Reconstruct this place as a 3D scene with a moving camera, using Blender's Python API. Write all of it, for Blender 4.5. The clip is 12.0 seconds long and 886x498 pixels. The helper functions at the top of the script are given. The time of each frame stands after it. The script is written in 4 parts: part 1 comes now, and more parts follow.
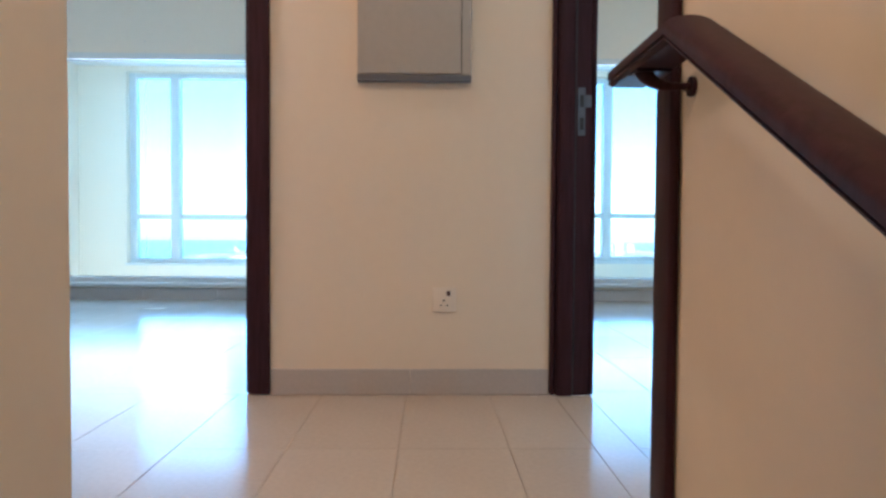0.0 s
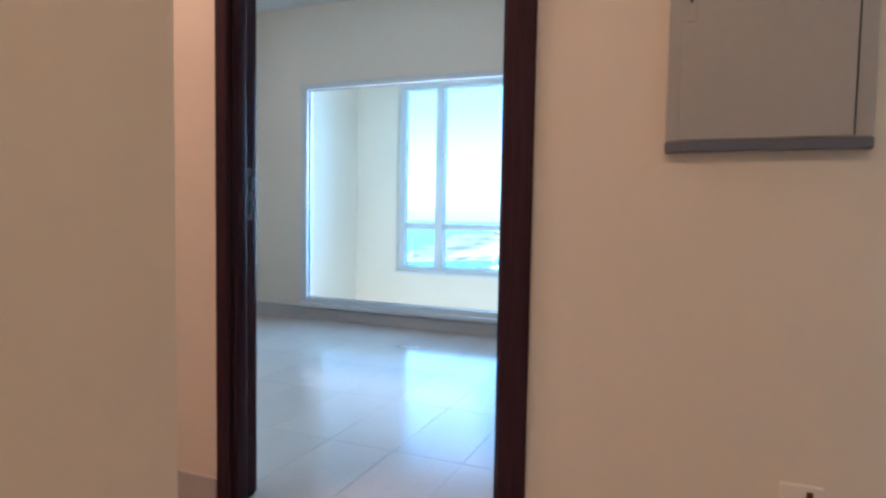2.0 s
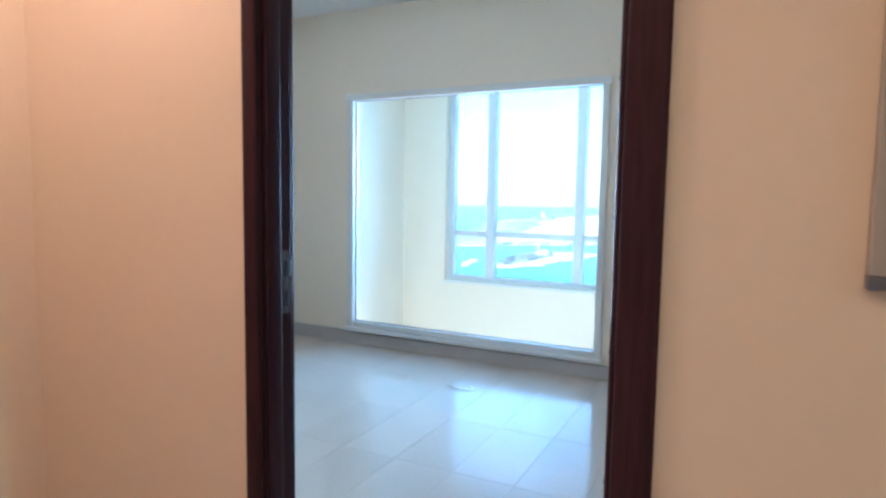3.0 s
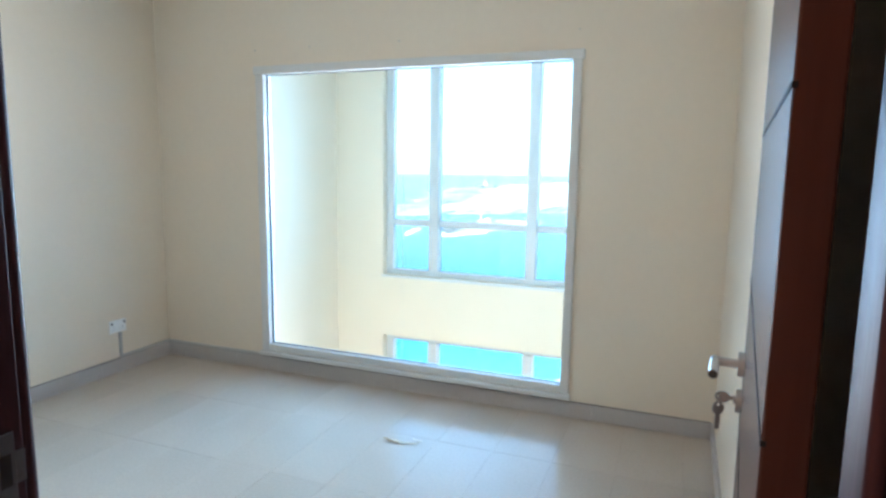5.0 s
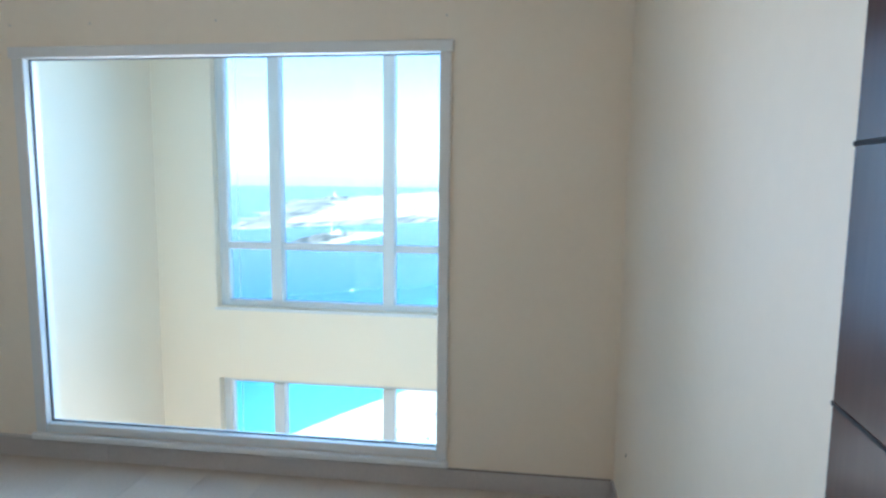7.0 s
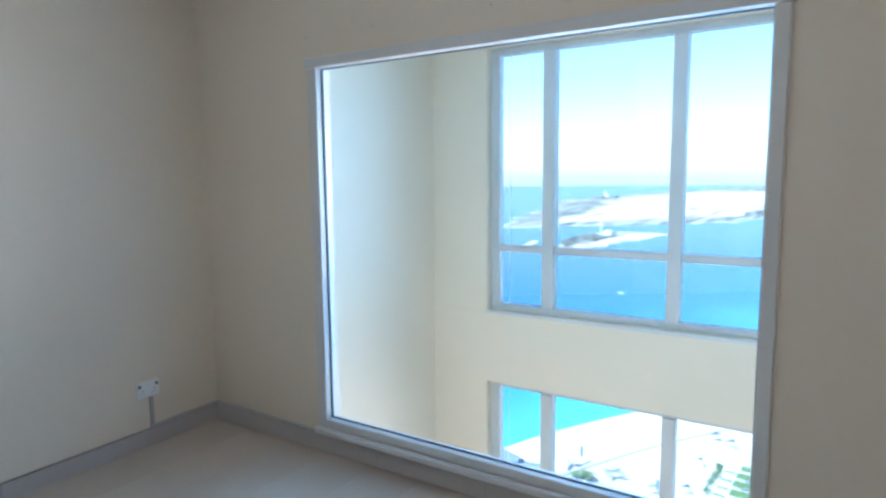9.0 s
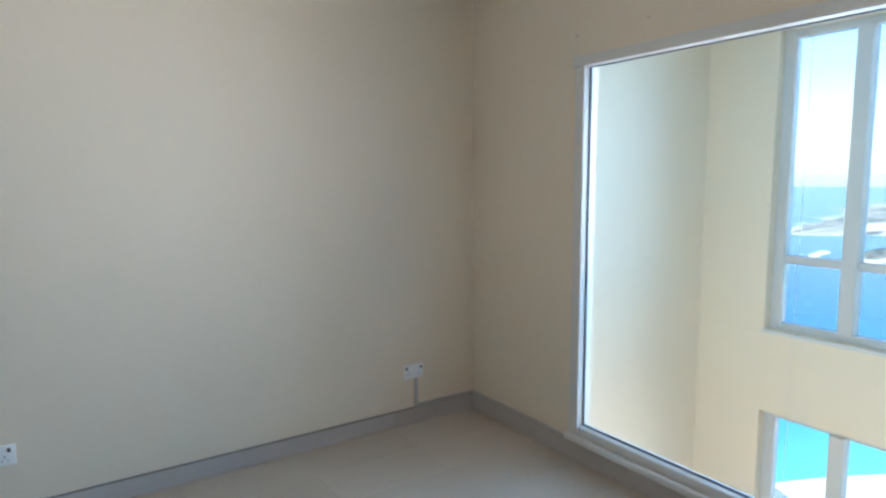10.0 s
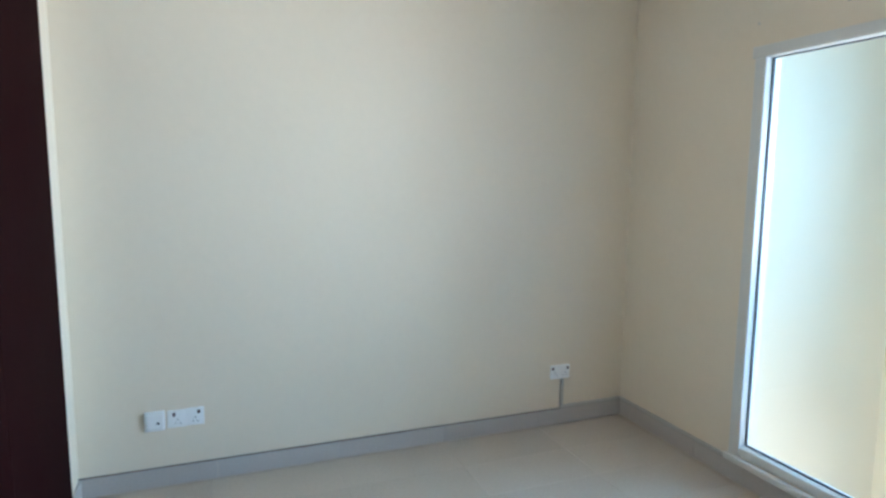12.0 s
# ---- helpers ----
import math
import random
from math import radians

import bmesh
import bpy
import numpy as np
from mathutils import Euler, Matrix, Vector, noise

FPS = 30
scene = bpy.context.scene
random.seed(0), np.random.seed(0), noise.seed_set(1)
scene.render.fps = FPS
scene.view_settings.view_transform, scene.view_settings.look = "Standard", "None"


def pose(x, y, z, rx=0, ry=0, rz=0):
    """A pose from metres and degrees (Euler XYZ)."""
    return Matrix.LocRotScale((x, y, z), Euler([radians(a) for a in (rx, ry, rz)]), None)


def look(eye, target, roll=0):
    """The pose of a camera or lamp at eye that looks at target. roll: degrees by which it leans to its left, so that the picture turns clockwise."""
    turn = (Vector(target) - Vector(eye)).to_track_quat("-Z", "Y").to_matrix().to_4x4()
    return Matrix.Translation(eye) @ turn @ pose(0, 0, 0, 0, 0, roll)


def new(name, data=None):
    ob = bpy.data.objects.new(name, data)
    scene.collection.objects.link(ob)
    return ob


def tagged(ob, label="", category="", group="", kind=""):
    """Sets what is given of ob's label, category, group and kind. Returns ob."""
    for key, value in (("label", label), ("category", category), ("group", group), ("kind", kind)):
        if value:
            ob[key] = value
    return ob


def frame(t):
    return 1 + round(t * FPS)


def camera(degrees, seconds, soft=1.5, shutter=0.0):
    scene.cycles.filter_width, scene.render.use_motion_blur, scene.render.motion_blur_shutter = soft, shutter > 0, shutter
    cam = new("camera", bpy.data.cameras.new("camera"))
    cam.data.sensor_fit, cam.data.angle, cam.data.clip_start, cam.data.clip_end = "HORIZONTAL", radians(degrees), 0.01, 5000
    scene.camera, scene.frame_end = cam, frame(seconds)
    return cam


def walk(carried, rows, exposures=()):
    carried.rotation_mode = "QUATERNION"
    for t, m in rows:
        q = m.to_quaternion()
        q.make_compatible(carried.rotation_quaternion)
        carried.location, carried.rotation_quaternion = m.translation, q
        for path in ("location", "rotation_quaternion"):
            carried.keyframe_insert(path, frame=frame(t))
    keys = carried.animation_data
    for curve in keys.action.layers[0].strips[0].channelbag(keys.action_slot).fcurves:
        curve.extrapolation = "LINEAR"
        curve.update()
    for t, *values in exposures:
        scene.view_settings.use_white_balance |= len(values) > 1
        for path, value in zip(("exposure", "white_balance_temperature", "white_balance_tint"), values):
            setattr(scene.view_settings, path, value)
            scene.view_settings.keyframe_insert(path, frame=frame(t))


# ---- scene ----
cam = camera(71.8, 12.0, soft=2.8)
PATH = [
    (0, (1.526, -2.204, 0.589), (1.569, -0.205, 0.533), 0.38),
    (0.3, (1.518, -2.107, 0.636), (1.387, -0.112, 0.578), 0.65),
    (0.5, (1.491, -2.020, 0.652), (1.260, -0.034, 0.587), 0.95),
    (0.6, (1.478, -1.982, 0.676), (1.195, -0.003, 0.602), 1.0),
    (1, (1.436, -1.856, 0.802), (0.988, 0.091, 0.712), 1.08),
    (1.5, (1.443, -1.669, 0.887), (0.814, 0.226, 0.783), 1.19),
    (2, (1.345, -1.526, 0.975), (0.579, 0.317, 0.853), 1.01),
    (2.5, (1.216, -1.351, 1.118), (0.352, 0.447, 0.970), 0.74),
    (4.3, (0.867, -0.722, 1.445), (-0.042, 1.043, 1.205), 0.6),
    (4.5, (0.843, -0.627, 1.437), (-0.029, 1.155, 1.184), 0.71),
    (5, (0.759, -0.392, 1.446), (0.039, 1.454, 1.173), 0.76),
    (5.5, (0.649, -0.195, 1.454), (0.141, 1.718, 1.170), 0.67),
    (6, (0.548, -0.054, 1.464), (0.192, 1.895, 1.189), 0.7),
    (6.5, (0.529, 0.115, 1.451), (0.276, 2.083, 1.196), 0.56),
    (6.7, (0.545, 0.193, 1.458), (0.3, 2.164, 1.219), 0.6),
    (8.3, (0.446, 0.557, 1.484), (-0.191, 2.438, 1.251), 0.1),
    (8.5, (0.417, 0.602, 1.481), (-0.334, 2.441, 1.247), -0.10),
    (9, (0.349, 0.710, 1.470), (-0.714, 2.388, 1.237), -0.57),
    (9.5, (0.307, 0.767, 1.475), (-1.077, 2.193, 1.245), -0.38),
    (10, (0.281, 0.741, 1.483), (-1.365, 1.854, 1.251), -0.27),
    (10.5, (0.252, 0.701, 1.495), (-1.558, 1.517, 1.254), -0.15),
    (11, (0.242, 0.638, 1.489), (-1.644, 1.259, 1.249), 0.11),
    (11.5, (0.241, 0.638, 1.501), (-1.660, 1.206, 1.250), 0.3),
    (12, (0.246, 0.675, 1.493), (-1.605, 1.389, 1.245), 0.51),
]
EXPOSURES = [(0.0, 2.55, 5150, 8), (0.7, 2.4, 5100, 8), (1.5, 2.05, 5350, 16), (2.5, 2.47, 5400, 13), (4.5, 2.5, 5950, 13), (5.5, 2.55, 6400, 15),
             (6.7, 2.2, 6200, 15), (8.4, 1.88, 5850, 19), (9.5, 1.84, 6200, 17), (10.5, 2.0, 6900, 20), (11.3, 2.02, 6650, 19), (12.0, 2.3, 6350, 13)]
walk(cam, [(t, look(e, g, r)) for t, e, g, r in PATH], EXPOSURES)

# ---- daylight, lamps ----
SUN_EL, SUN_AZ = radians(52), radians(200)      # the sun stands behind the building
world = bpy.data.worlds.new("sky")
scene.world = world
world.use_nodes = True
wn = world.node_tree.nodes
sky = wn.new("ShaderNodeTexSky")
sky.sky_type = "NISHITA"
sky.sun_disc = False
sky.sun_elevation, sky.sun_rotation = SUN_EL, SUN_AZ
sky.air_density, sky.dust_density, sky.ozone_density = 1.0, 0.8, 1.5
world.node_tree.links.new(sky.outputs[0], wn["Background"].inputs["Color"])
wn["Background"].inputs["Strength"].default_value = 0.15

sun_data = bpy.data.lights.new("sun", "SUN")
sun_data.energy, sun_data.angle, sun_data.color = 4.0, radians(0.5), (1.0, 0.95, 0.88)
sun = new("sun", sun_data)
sun.matrix_world = look((math.sin(SUN_AZ) * math.cos(SUN_EL) * 50, math.cos(SUN_AZ) * math.cos(SUN_EL) * 50, math.sin(SUN_EL) * 50), (0, 0, 0))


def sky_lamp(x, y, z, w, h, watts, colour, rise=0.0, spread=135):
    """Lamp added in a window's opening, for the sky's light or as room fill."""
    d = bpy.data.lights.new("daylight_fill", "AREA")
    d.shape, d.size, d.size_y, d.energy, d.color = "RECTANGLE", w, h, watts, colour
    d.spread = radians(spread)
    new("daylight_fill", d).matrix_world = look((x, y, z), (x, y - 1, z + rise))


BLUE_SKY, PALE_FILL = (0.27, 0.61, 1.0), (0.97, 0.98, 0.96)
sky_lamp(-0.725, 6.06, 1.42, 3.2, 2.3, 27, BLUE_SKY, spread=122)
sky_lamp(3.91, 6.06, 1.42, 3.2, 2.3, 18, BLUE_SKY, spread=122)
# blue fill lamps added in the inner windows to brighten both rooms
sky_lamp(-1.0, 3.18, 1.08, 1.6, 1.55, 3.4, BLUE_SKY, spread=125)
sky_lamp(3.42, 3.18, 1.08, 1.7, 1.55, 0.7, BLUE_SKY)
# light thrown up from the sunlit beach and sea, through the lower row
sky_lamp(-0.725, 6.06, -1.78, 3.2, 2.2, 20, PALE_FILL)
# added room fill, tilted up so the polished floor doesn't mirror it
sky_lamp(-1.0, 3.18, 1.08, 1.6, 1.55, 5.6, PALE_FILL, 0.5, 114)
sky_lamp(3.42, 3.18, 1.08, 1.7, 1.55, 5.2, PALE_FILL, 0.6, 110)
for lx, ly, watts, warm in ((-0.35, -0.50, 3.0, (1.0, 0.62, 0.42)), (1.40, -2.25, 3.1, (1.0, 0.68, 0.39))):
    d = bpy.data.lights.new("downlight_glow", "AREA")
    d.shape, d.size, d.energy, d.color = "DISK", 0.14, watts, warm
    new("downlight_glow", d).matrix_world = look((lx, ly, 2.685), (lx, ly, 0))


# ---- materials ----
def material(name, colour, rough=0.5, metal=0.0, spec=0.5, grain=0.0, grain_scale=60.0, stain=0.0, stain_scale=1.3, bump=0.0, bump_scale=200.0, coat=0.0, random=0.0, stretch=None):
    m = bpy.data.materials.new(name)
    m.use_nodes = True
    n, l = m.node_tree.nodes, m.node_tree.links
    b = n["Principled BSDF"]
    b.inputs["Roughness"].default_value, b.inputs["Metallic"].default_value = rough, metal
    b.inputs["Specular IOR Level"].default_value = spec
    b.inputs["Coat Weight"].default_value, b.inputs["Coat Roughness"].default_value = coat, 0.12
    b.inputs["Base Color"].default_value = (*colour, 1)
    co = n.new("ShaderNodeTexCoord")
    src = co.outputs["Object"]
    if stretch:
        mp = n.new("ShaderNodeMapping")
        mp.inputs["Scale"].default_value = stretch
        l.new(src, mp.inputs["Vector"])
        src = mp.outputs[0]
    out = None

    def vary(out, fac, amount, centre):
        mr = n.new("ShaderNodeMapRange")
        mr.inputs["From Min"].default_value, mr.inputs["From Max"].default_value = 0.25, 0.75
        mr.inputs["To Min"].default_value, mr.inputs["To Max"].default_value = 1 - amount, 1 + amount * centre
        l.new(fac, mr.inputs["Value"])
        mix = n.new("ShaderNodeVectorMath")
        mix.operation = "SCALE"
        if out is None:
            mix.inputs[0].default_value = colour
        else:
            l.new(out, mix.inputs[0])
        l.new(mr.outputs[0], mix.inputs["Scale"])
        return mix.outputs[0]

    if grain:
        t = n.new("ShaderNodeTexNoise")
        t.inputs["Scale"].default_value, t.inputs["Detail"].default_value = grain_scale, 4
        l.new(src, t.inputs["Vector"])
        out = vary(out, t.outputs["Fac"], grain, 1)
    if stain:
        t = n.new("ShaderNodeTexNoise")
        t.inputs["Scale"].default_value, t.inputs["Detail"].default_value = stain_scale, 3
        l.new(co.outputs["Object"], t.inputs["Vector"])
        out = vary(out, t.outputs["Fac"], stain, 0.6)
        rr = n.new("ShaderNodeMapRange")
        rr.inputs["To Min"].default_value, rr.inputs["To Max"].default_value = rough * 0.85, min(1, rough * 1.2)
        l.new(t.outputs["Fac"], rr.inputs["Value"])
        l.new(rr.outputs[0], b.inputs["Roughness"])
    if random:
        oi = n.new("ShaderNodeObjectInfo")
        out = vary(out, oi.outputs["Random"], random, 1)
    if out is not None:
        l.new(out, b.inputs["Base Color"])
    if bump:
        t = n.new("ShaderNodeTexNoise")
        t.inputs["Scale"].default_value, t.inputs["Detail"].default_value = bump_scale, 3
        l.new(src, t.inputs["Vector"])
        bp = n.new("ShaderNodeBump")
        bp.inputs["Strength"].default_value, bp.inputs["Distance"].default_value = bump, 0.002
        l.new(t.outputs["Fac"], bp.inputs["Height"])
        l.new(bp.outputs[0], b.inputs["Normal"])
    return m


def glass(name, tint, gloss):
    m = bpy.data.materials.new(name)
    m.use_nodes = True
    n, l = m.node_tree.nodes, m.node_tree.links
    n.remove(n["Principled BSDF"])
    tr, gl, mix, fr = (n.new("ShaderNode" + k) for k in ("BsdfTransparent", "BsdfGlossy", "MixShader", "Fresnel"))
    tr.inputs[0].default_value = (*tint, 1)
    gl.inputs["Roughness"].default_value = 0.01
    gl.inputs["Color"].default_value = (0.9, 0.95, 1, 1)
    fr.inputs["IOR"].default_value = gloss
    l.new(fr.outputs[0], mix.inputs[0])
    l.new(tr.outputs[0], mix.inputs[1])
    l.new(gl.outputs[0], mix.inputs[2])
    l.new(mix.outputs[0], n["Material Output"].inputs["Surface"])
    return m


PAINT = material("cream_wall_paint", (0.83, 0.722, 0.58), 0.55, grain=0.012, grain_scale=25, stain=0.03, stain_scale=0.9, bump=0.04, bump_scale=240)
CEIL = material("white_ceiling_paint", (0.84, 0.83, 0.80), 0.7, grain=0.02, stain=0.02)
TILE = material("polished_cream_tile", (0.54, 0.465, 0.385), 0.13, spec=0.05, grain=0.05, grain_scale=70, stain=0.05, stain_scale=2.2, random=0.025)
GROUT = material("grey_grout", (0.49, 0.425, 0.35), 0.9, grain=0.15, grain_scale=120)
SKIRT = material("grey_beige_skirting_tile", (0.52, 0.475, 0.445), 0.3, grain=0.05, grain_scale=90, stain=0.05, stain_scale=2.0)
DARK_LINE = material("dark_brown_line", (0.20, 0.17, 0.15), 0.9, grain=0.3, grain_scale=40)
WENGE = material("dark_wenge_veneer", (0.044, 0.019, 0.026), 0.46, spec=0.12, grain=0.3, grain_scale=14, stain=0.12, bump=0.1, bump_scale=60, coat=0.0, stretch=(6, 6, 0.5))
LEAF = material("dark_red_brown_veneer", (0.060, 0.024, 0.019), 0.25, spec=0.08, grain=0.12, grain_scale=14, stain=0.05, bump=0.03, bump_scale=60, coat=0.0, stretch=(6, 6, 0.5))
STEEL = material("brushed_steel", (0.46, 0.445, 0.43), 0.34, metal=1.0, grain=0.08, grain_scale=150)
INLAY = material("dull_steel_inlay", (0.014, 0.013, 0.015), 0.7, metal=0.0, spec=0.1, grain=0.08, grain_scale=150)
STRIKE = material("grey_steel_strike_plate", (0.12, 0.13, 0.15), 0.4, metal=0.5, grain=0.1, grain_scale=150)
BRASS = material("nickel_key", (0.36, 0.32, 0.30), 0.35, metal=0.5, grain=0.1, grain_scale=150)
ALU = material("white_coated_aluminium", (0.60, 0.61, 0.61), 0.35, grain=0.02, grain_scale=40, stain=0.04)
SILL = material("glossy_white_sill_paint", (0.70, 0.71, 0.72), 0.14, grain=0.02, grain_scale=40, stain=0.04)
PVC = material("white_painted_frame", (0.72, 0.71, 0.68), 0.35, grain=0.02, grain_scale=40, stain=0.04)
GASKET = material("black_rubber_gasket", (0.035, 0.035, 0.045), 0.6)
PLATE = material("white_plastic", (0.9, 0.9, 0.89), 0.3, grain=0.01)
CREAM_PLATE = material("cream_plastic", (0.84, 0.75, 0.64), 0.35, grain=0.01)
DARK = material("black_plastic", (0.015, 0.015, 0.018), 0.4)
RED = material("dark_red_rocker_mark", (0.08, 0.03, 0.03), 0.4)
METAL_BOX = material("grey_enamelled_steel", (0.42, 0.40, 0.37), 0.4, grain=0.03, grain_scale=50, stain=0.04)
# dark blue-grey that paints the shadow at the foot of the board
BOX_SHADE = material("dark_grey_box_shade", (0.13, 0.14, 0.17), 0.4, grain=0.05)
TRUNK = material("grey_plastic_trunking", (0.50, 0.48, 0.455), 0.4, grain=0.04)
CABINET = material("matt_dark_red_brown_laminate", (0.013, 0.0020, 0.0024), 0.75, spec=0.03, grain=0.25, grain_scale=14, stain=0.15, stretch=(6, 6, 0.5))
PAPER = material("torn_paper", (0.75, 0.68, 0.52), 0.9, grain=0.1)
MUD = material("dry_brown_dirt", (0.40, 0.29, 0.17), 0.95, grain=0.3)
GLASS = glass("clear_glass", (0.97, 0.985, 0.98), 1.25)
SOLAR = glass("solar_glass", (0.685, 0.815, 0.895), 1.25)


# ---- building helpers ----
def box(bm, x0, x1, y0, y1, z0, z1, bevel=0.0, seg=2):
    r = bmesh.ops.create_cube(bm, size=1, matrix=Matrix.Translation(((x0 + x1) / 2, (y0 + y1) / 2, (z0 + z1) / 2)) @ Matrix.Diagonal((x1 - x0, y1 - y0, z1 - z0, 1)))
    if bevel:
        es = list({e for v in r["verts"] for e in v.link_edges})
        bmesh.ops.bevel(bm, geom=es, offset=bevel, segments=seg, affect="EDGES", profile=0.5)
    return bm


def rod(bm, a, b, r, seg=16, r2=None):
    a, b = Vector(a), Vector(b)
    d = b - a
    m = Matrix.Translation((a + b) / 2) @ d.to_track_quat("Z", "Y").to_matrix().to_4x4()
    bmesh.ops.create_cone(bm, cap_ends=True, segments=seg, radius1=r, radius2=r if r2 is None else r2, depth=d.length, matrix=m)
    return bm


def solid(*args, bevel=0.0, seg=2):
    return box(bmesh.new(), *args, bevel=bevel, seg=seg)


def finish(name, bm, mat, smooth=False):
    bmesh.ops.recalc_face_normals(bm, faces=bm.faces)
    me = bpy.data.meshes.new(name)
    bm.to_mesh(me)
    bm.free()
    me.materials.append(mat)
    if smooth:
        for p in me.polygons:
            p.use_smooth = True
        me.set_sharp_from_angle(angle=radians(40))
    return me


def part(name, bm, mat, parent, label="", smooth=False):
    ob = new(name, finish(name, bm, mat, smooth))
    if parent is not None:
        ob.parent = parent
    if label:
        ob["label"] = label
    return ob


def base(name, place, label, category, group="", kind="", turn=0):
    e = new(name)
    e.empty_display_size = 0.1
    e.matrix_basis = pose(*place, 0, 0, turn)
    return tagged(e, label, category, group, kind)


def structure(name, boxes, mat, label, category):
    bm = bmesh.new()
    for b in boxes:
        box(bm, *b)
    return tagged(part(name, bm, mat, None), label, category, kind="structure")


# ---- the plan, in metres ----
XL, XR = -2.80, 0.986           # side walls of the first room
YF, YW = 0.11, 3.05             # inner faces of its door wall and window wall
X2L, X2R = 2.10, 4.60           # the second room, entered through the wall beside the stair
WT = 0.12                       # thickness of the window wall
YV = 6.02                       # inner face of the facade of the void
VL, VR = -3.12, 6.10            # the void
H = 2.75                        # ceilings
ZB = -3.20                      # storey below
DW, DH = 0.893, 2.09            # clear doorway
D1 = -0.014                     # left edge of the first doorway
D2 = -0.025                     # far edge of the second, in the wall beside the stair
DW2 = 0.995
HL = -1.00                      # end of the landing
SL, SR = 0.863, 1.98             # walls of the stair
YS = -1.05                      # top of the stair
W1 = (-1.926, 0.212, 0.116, 2.071)     # windows to the void: outer frame
W2 = (2.45, 4.40, 0.123, 2.07)
F1 = (-2.50, (-1.878, -0.735, 0.410), 1.05)
F2 = (2.17, (2.80, 3.945, 5.09), 5.65)
FZ = (0.15, 2.68)               # facade windows, upper row
FZL = (-3.0, -0.585)             # lower row
o = 0.03

# ---- walls ----
structure("wall_door_side", [
    (D1 + DW + o, SR, 0, YF, 0, H), (D1 - o, D1 + DW + o, 0, YF, DH + o, H),
    (-1.08, D1 - o, 0, YF, 0, H), (XL, -2.60, 0, 0.085, 0, H), (-2.60, -1.08, 0, YF, 2.43, H)],
    PAINT, "cream painted wall with a doorway and a wardrobe", "wall")
structure("wall_room_left", [(XL - 0.15, XL, -0.75, YW, 0, H)], PAINT, "plain cream painted side wall of the empty room", "wall")
structure("wall_room_right", [(XR, XR + 0.12, YF, YW, 0, H)], PAINT, "plain cream painted side wall behind the open door", "wall")
structure("wall_second_room_left", [(SR, X2L, D2 + o, YW, 0, H), (SR, X2L, D2 - DW2 - o, D2 + o, DH + o, H)], PAINT, "cream painted wall with a doorway beside the stair", "wall")
structure("wall_second_room_right", [(X2R, X2R + 0.15, -1.75, YW, 0, H)], PAINT, "cream painted side wall of the second room", "wall")
g = 0.02
structure("wall_window_side", [
    (VL, W1[0] + g, YW, YW + WT, ZB, H), (W1[1] - g, W2[0] + g, YW, YW + WT, ZB, H), (W2[1] - g, VR, YW, YW + WT, ZB, H),
    (W1[0] + g, W1[1] - g, YW, YW + WT, ZB, W1[2] + g), (W1[0] + g, W1[1] - g, YW, YW + WT, W1[3] - g, H),
    (W2[0] + g, W2[1] - g, YW, YW + WT, ZB, W2[2] + g), (W2[0] + g, W2[1] - g, YW, YW + WT, W2[3] - g, H)],
    PAINT, "cream painted wall with internal windows over a void", "wall")
ft = 0.25
cols = [(VL, F1[0]), (F1[2], F2[0]), (F2[2], VR)]
structure("wall_facade", [(a, b, YV, YV + ft, ZB, H) for a, b in cols] + [
    (a, b, YV, YV + ft, z0, z1) for a, b in ((F1[0], F1[2]), (F2[0], F2[2])) for z0, z1 in ((ZB, FZL[0]), (FZL[1], FZ[0]), (FZ[1], H))] + [(F2[0], F2[2], YV, YV + ft, FZ[0], FZ[0] + 0.055), (VL, F1[2] + 0.2, YV - 0.010, YV, FZL[1] + 0.004, FZ[0] - 0.03)],
    PAINT, "cream painted outer wall with two rows of windows", "wall")
structure("wall_void_left", [(VL - 0.2, VL, YW, YV + ft, ZB, H)], PAINT, "tall cream painted side wall of the void", "wall")
structure("wall_void_right", [(VR, VR + 0.2, YW, YV + ft, ZB, H)], PAINT, "tall cream painted side wall of the void", "wall")
structure("wall_stair_left", [(SL - 0.15, SL, -6.2, -1.064, ZB, H)], PAINT, "cream painted wall beside the stair", "wall")
structure("wall_stair_right", [(SR, X2L, -6.2, D2 - DW2 - o, ZB, H)], PAINT, "cream painted stair wall that carries the handrail", "wall")
structure("wall_stair_end", [(SL, SR, -6.2, -6.0, ZB, H)], PAINT, "cream painted wall at the foot of the stair", "wall")
structure("wall_landing_left", [(HL - 0.08, HL, -1.75, 0, 0, H)], PAINT, "cream painted end wall of the landing", "wall")
structure("wall_landing_back", [(HL, SL - 0.15, -1.75, -1.60, 0, H), (X2L, X2R, -1.75, -1.60, 0, H)], PAINT, "cream painted back wall of the landing", "wall")
structure("ceiling", [(XL - 0.15, X2R + 0.15, -6.2, YW, H, H + 0.2)], CEIL, "plain white painted ceiling", "ceiling")
structure("ceiling_void", [(VL - 0.2, VR + 0.2, YW, YV + ft, H, H + 0.2)], CEIL, "white ceiling over the tall void", "ceiling")
structure("floor_void", [(VL, VR, YW + WT, YV, ZB - 0.2, ZB)], SKIRT, "beige floor of the storey below", "floor")

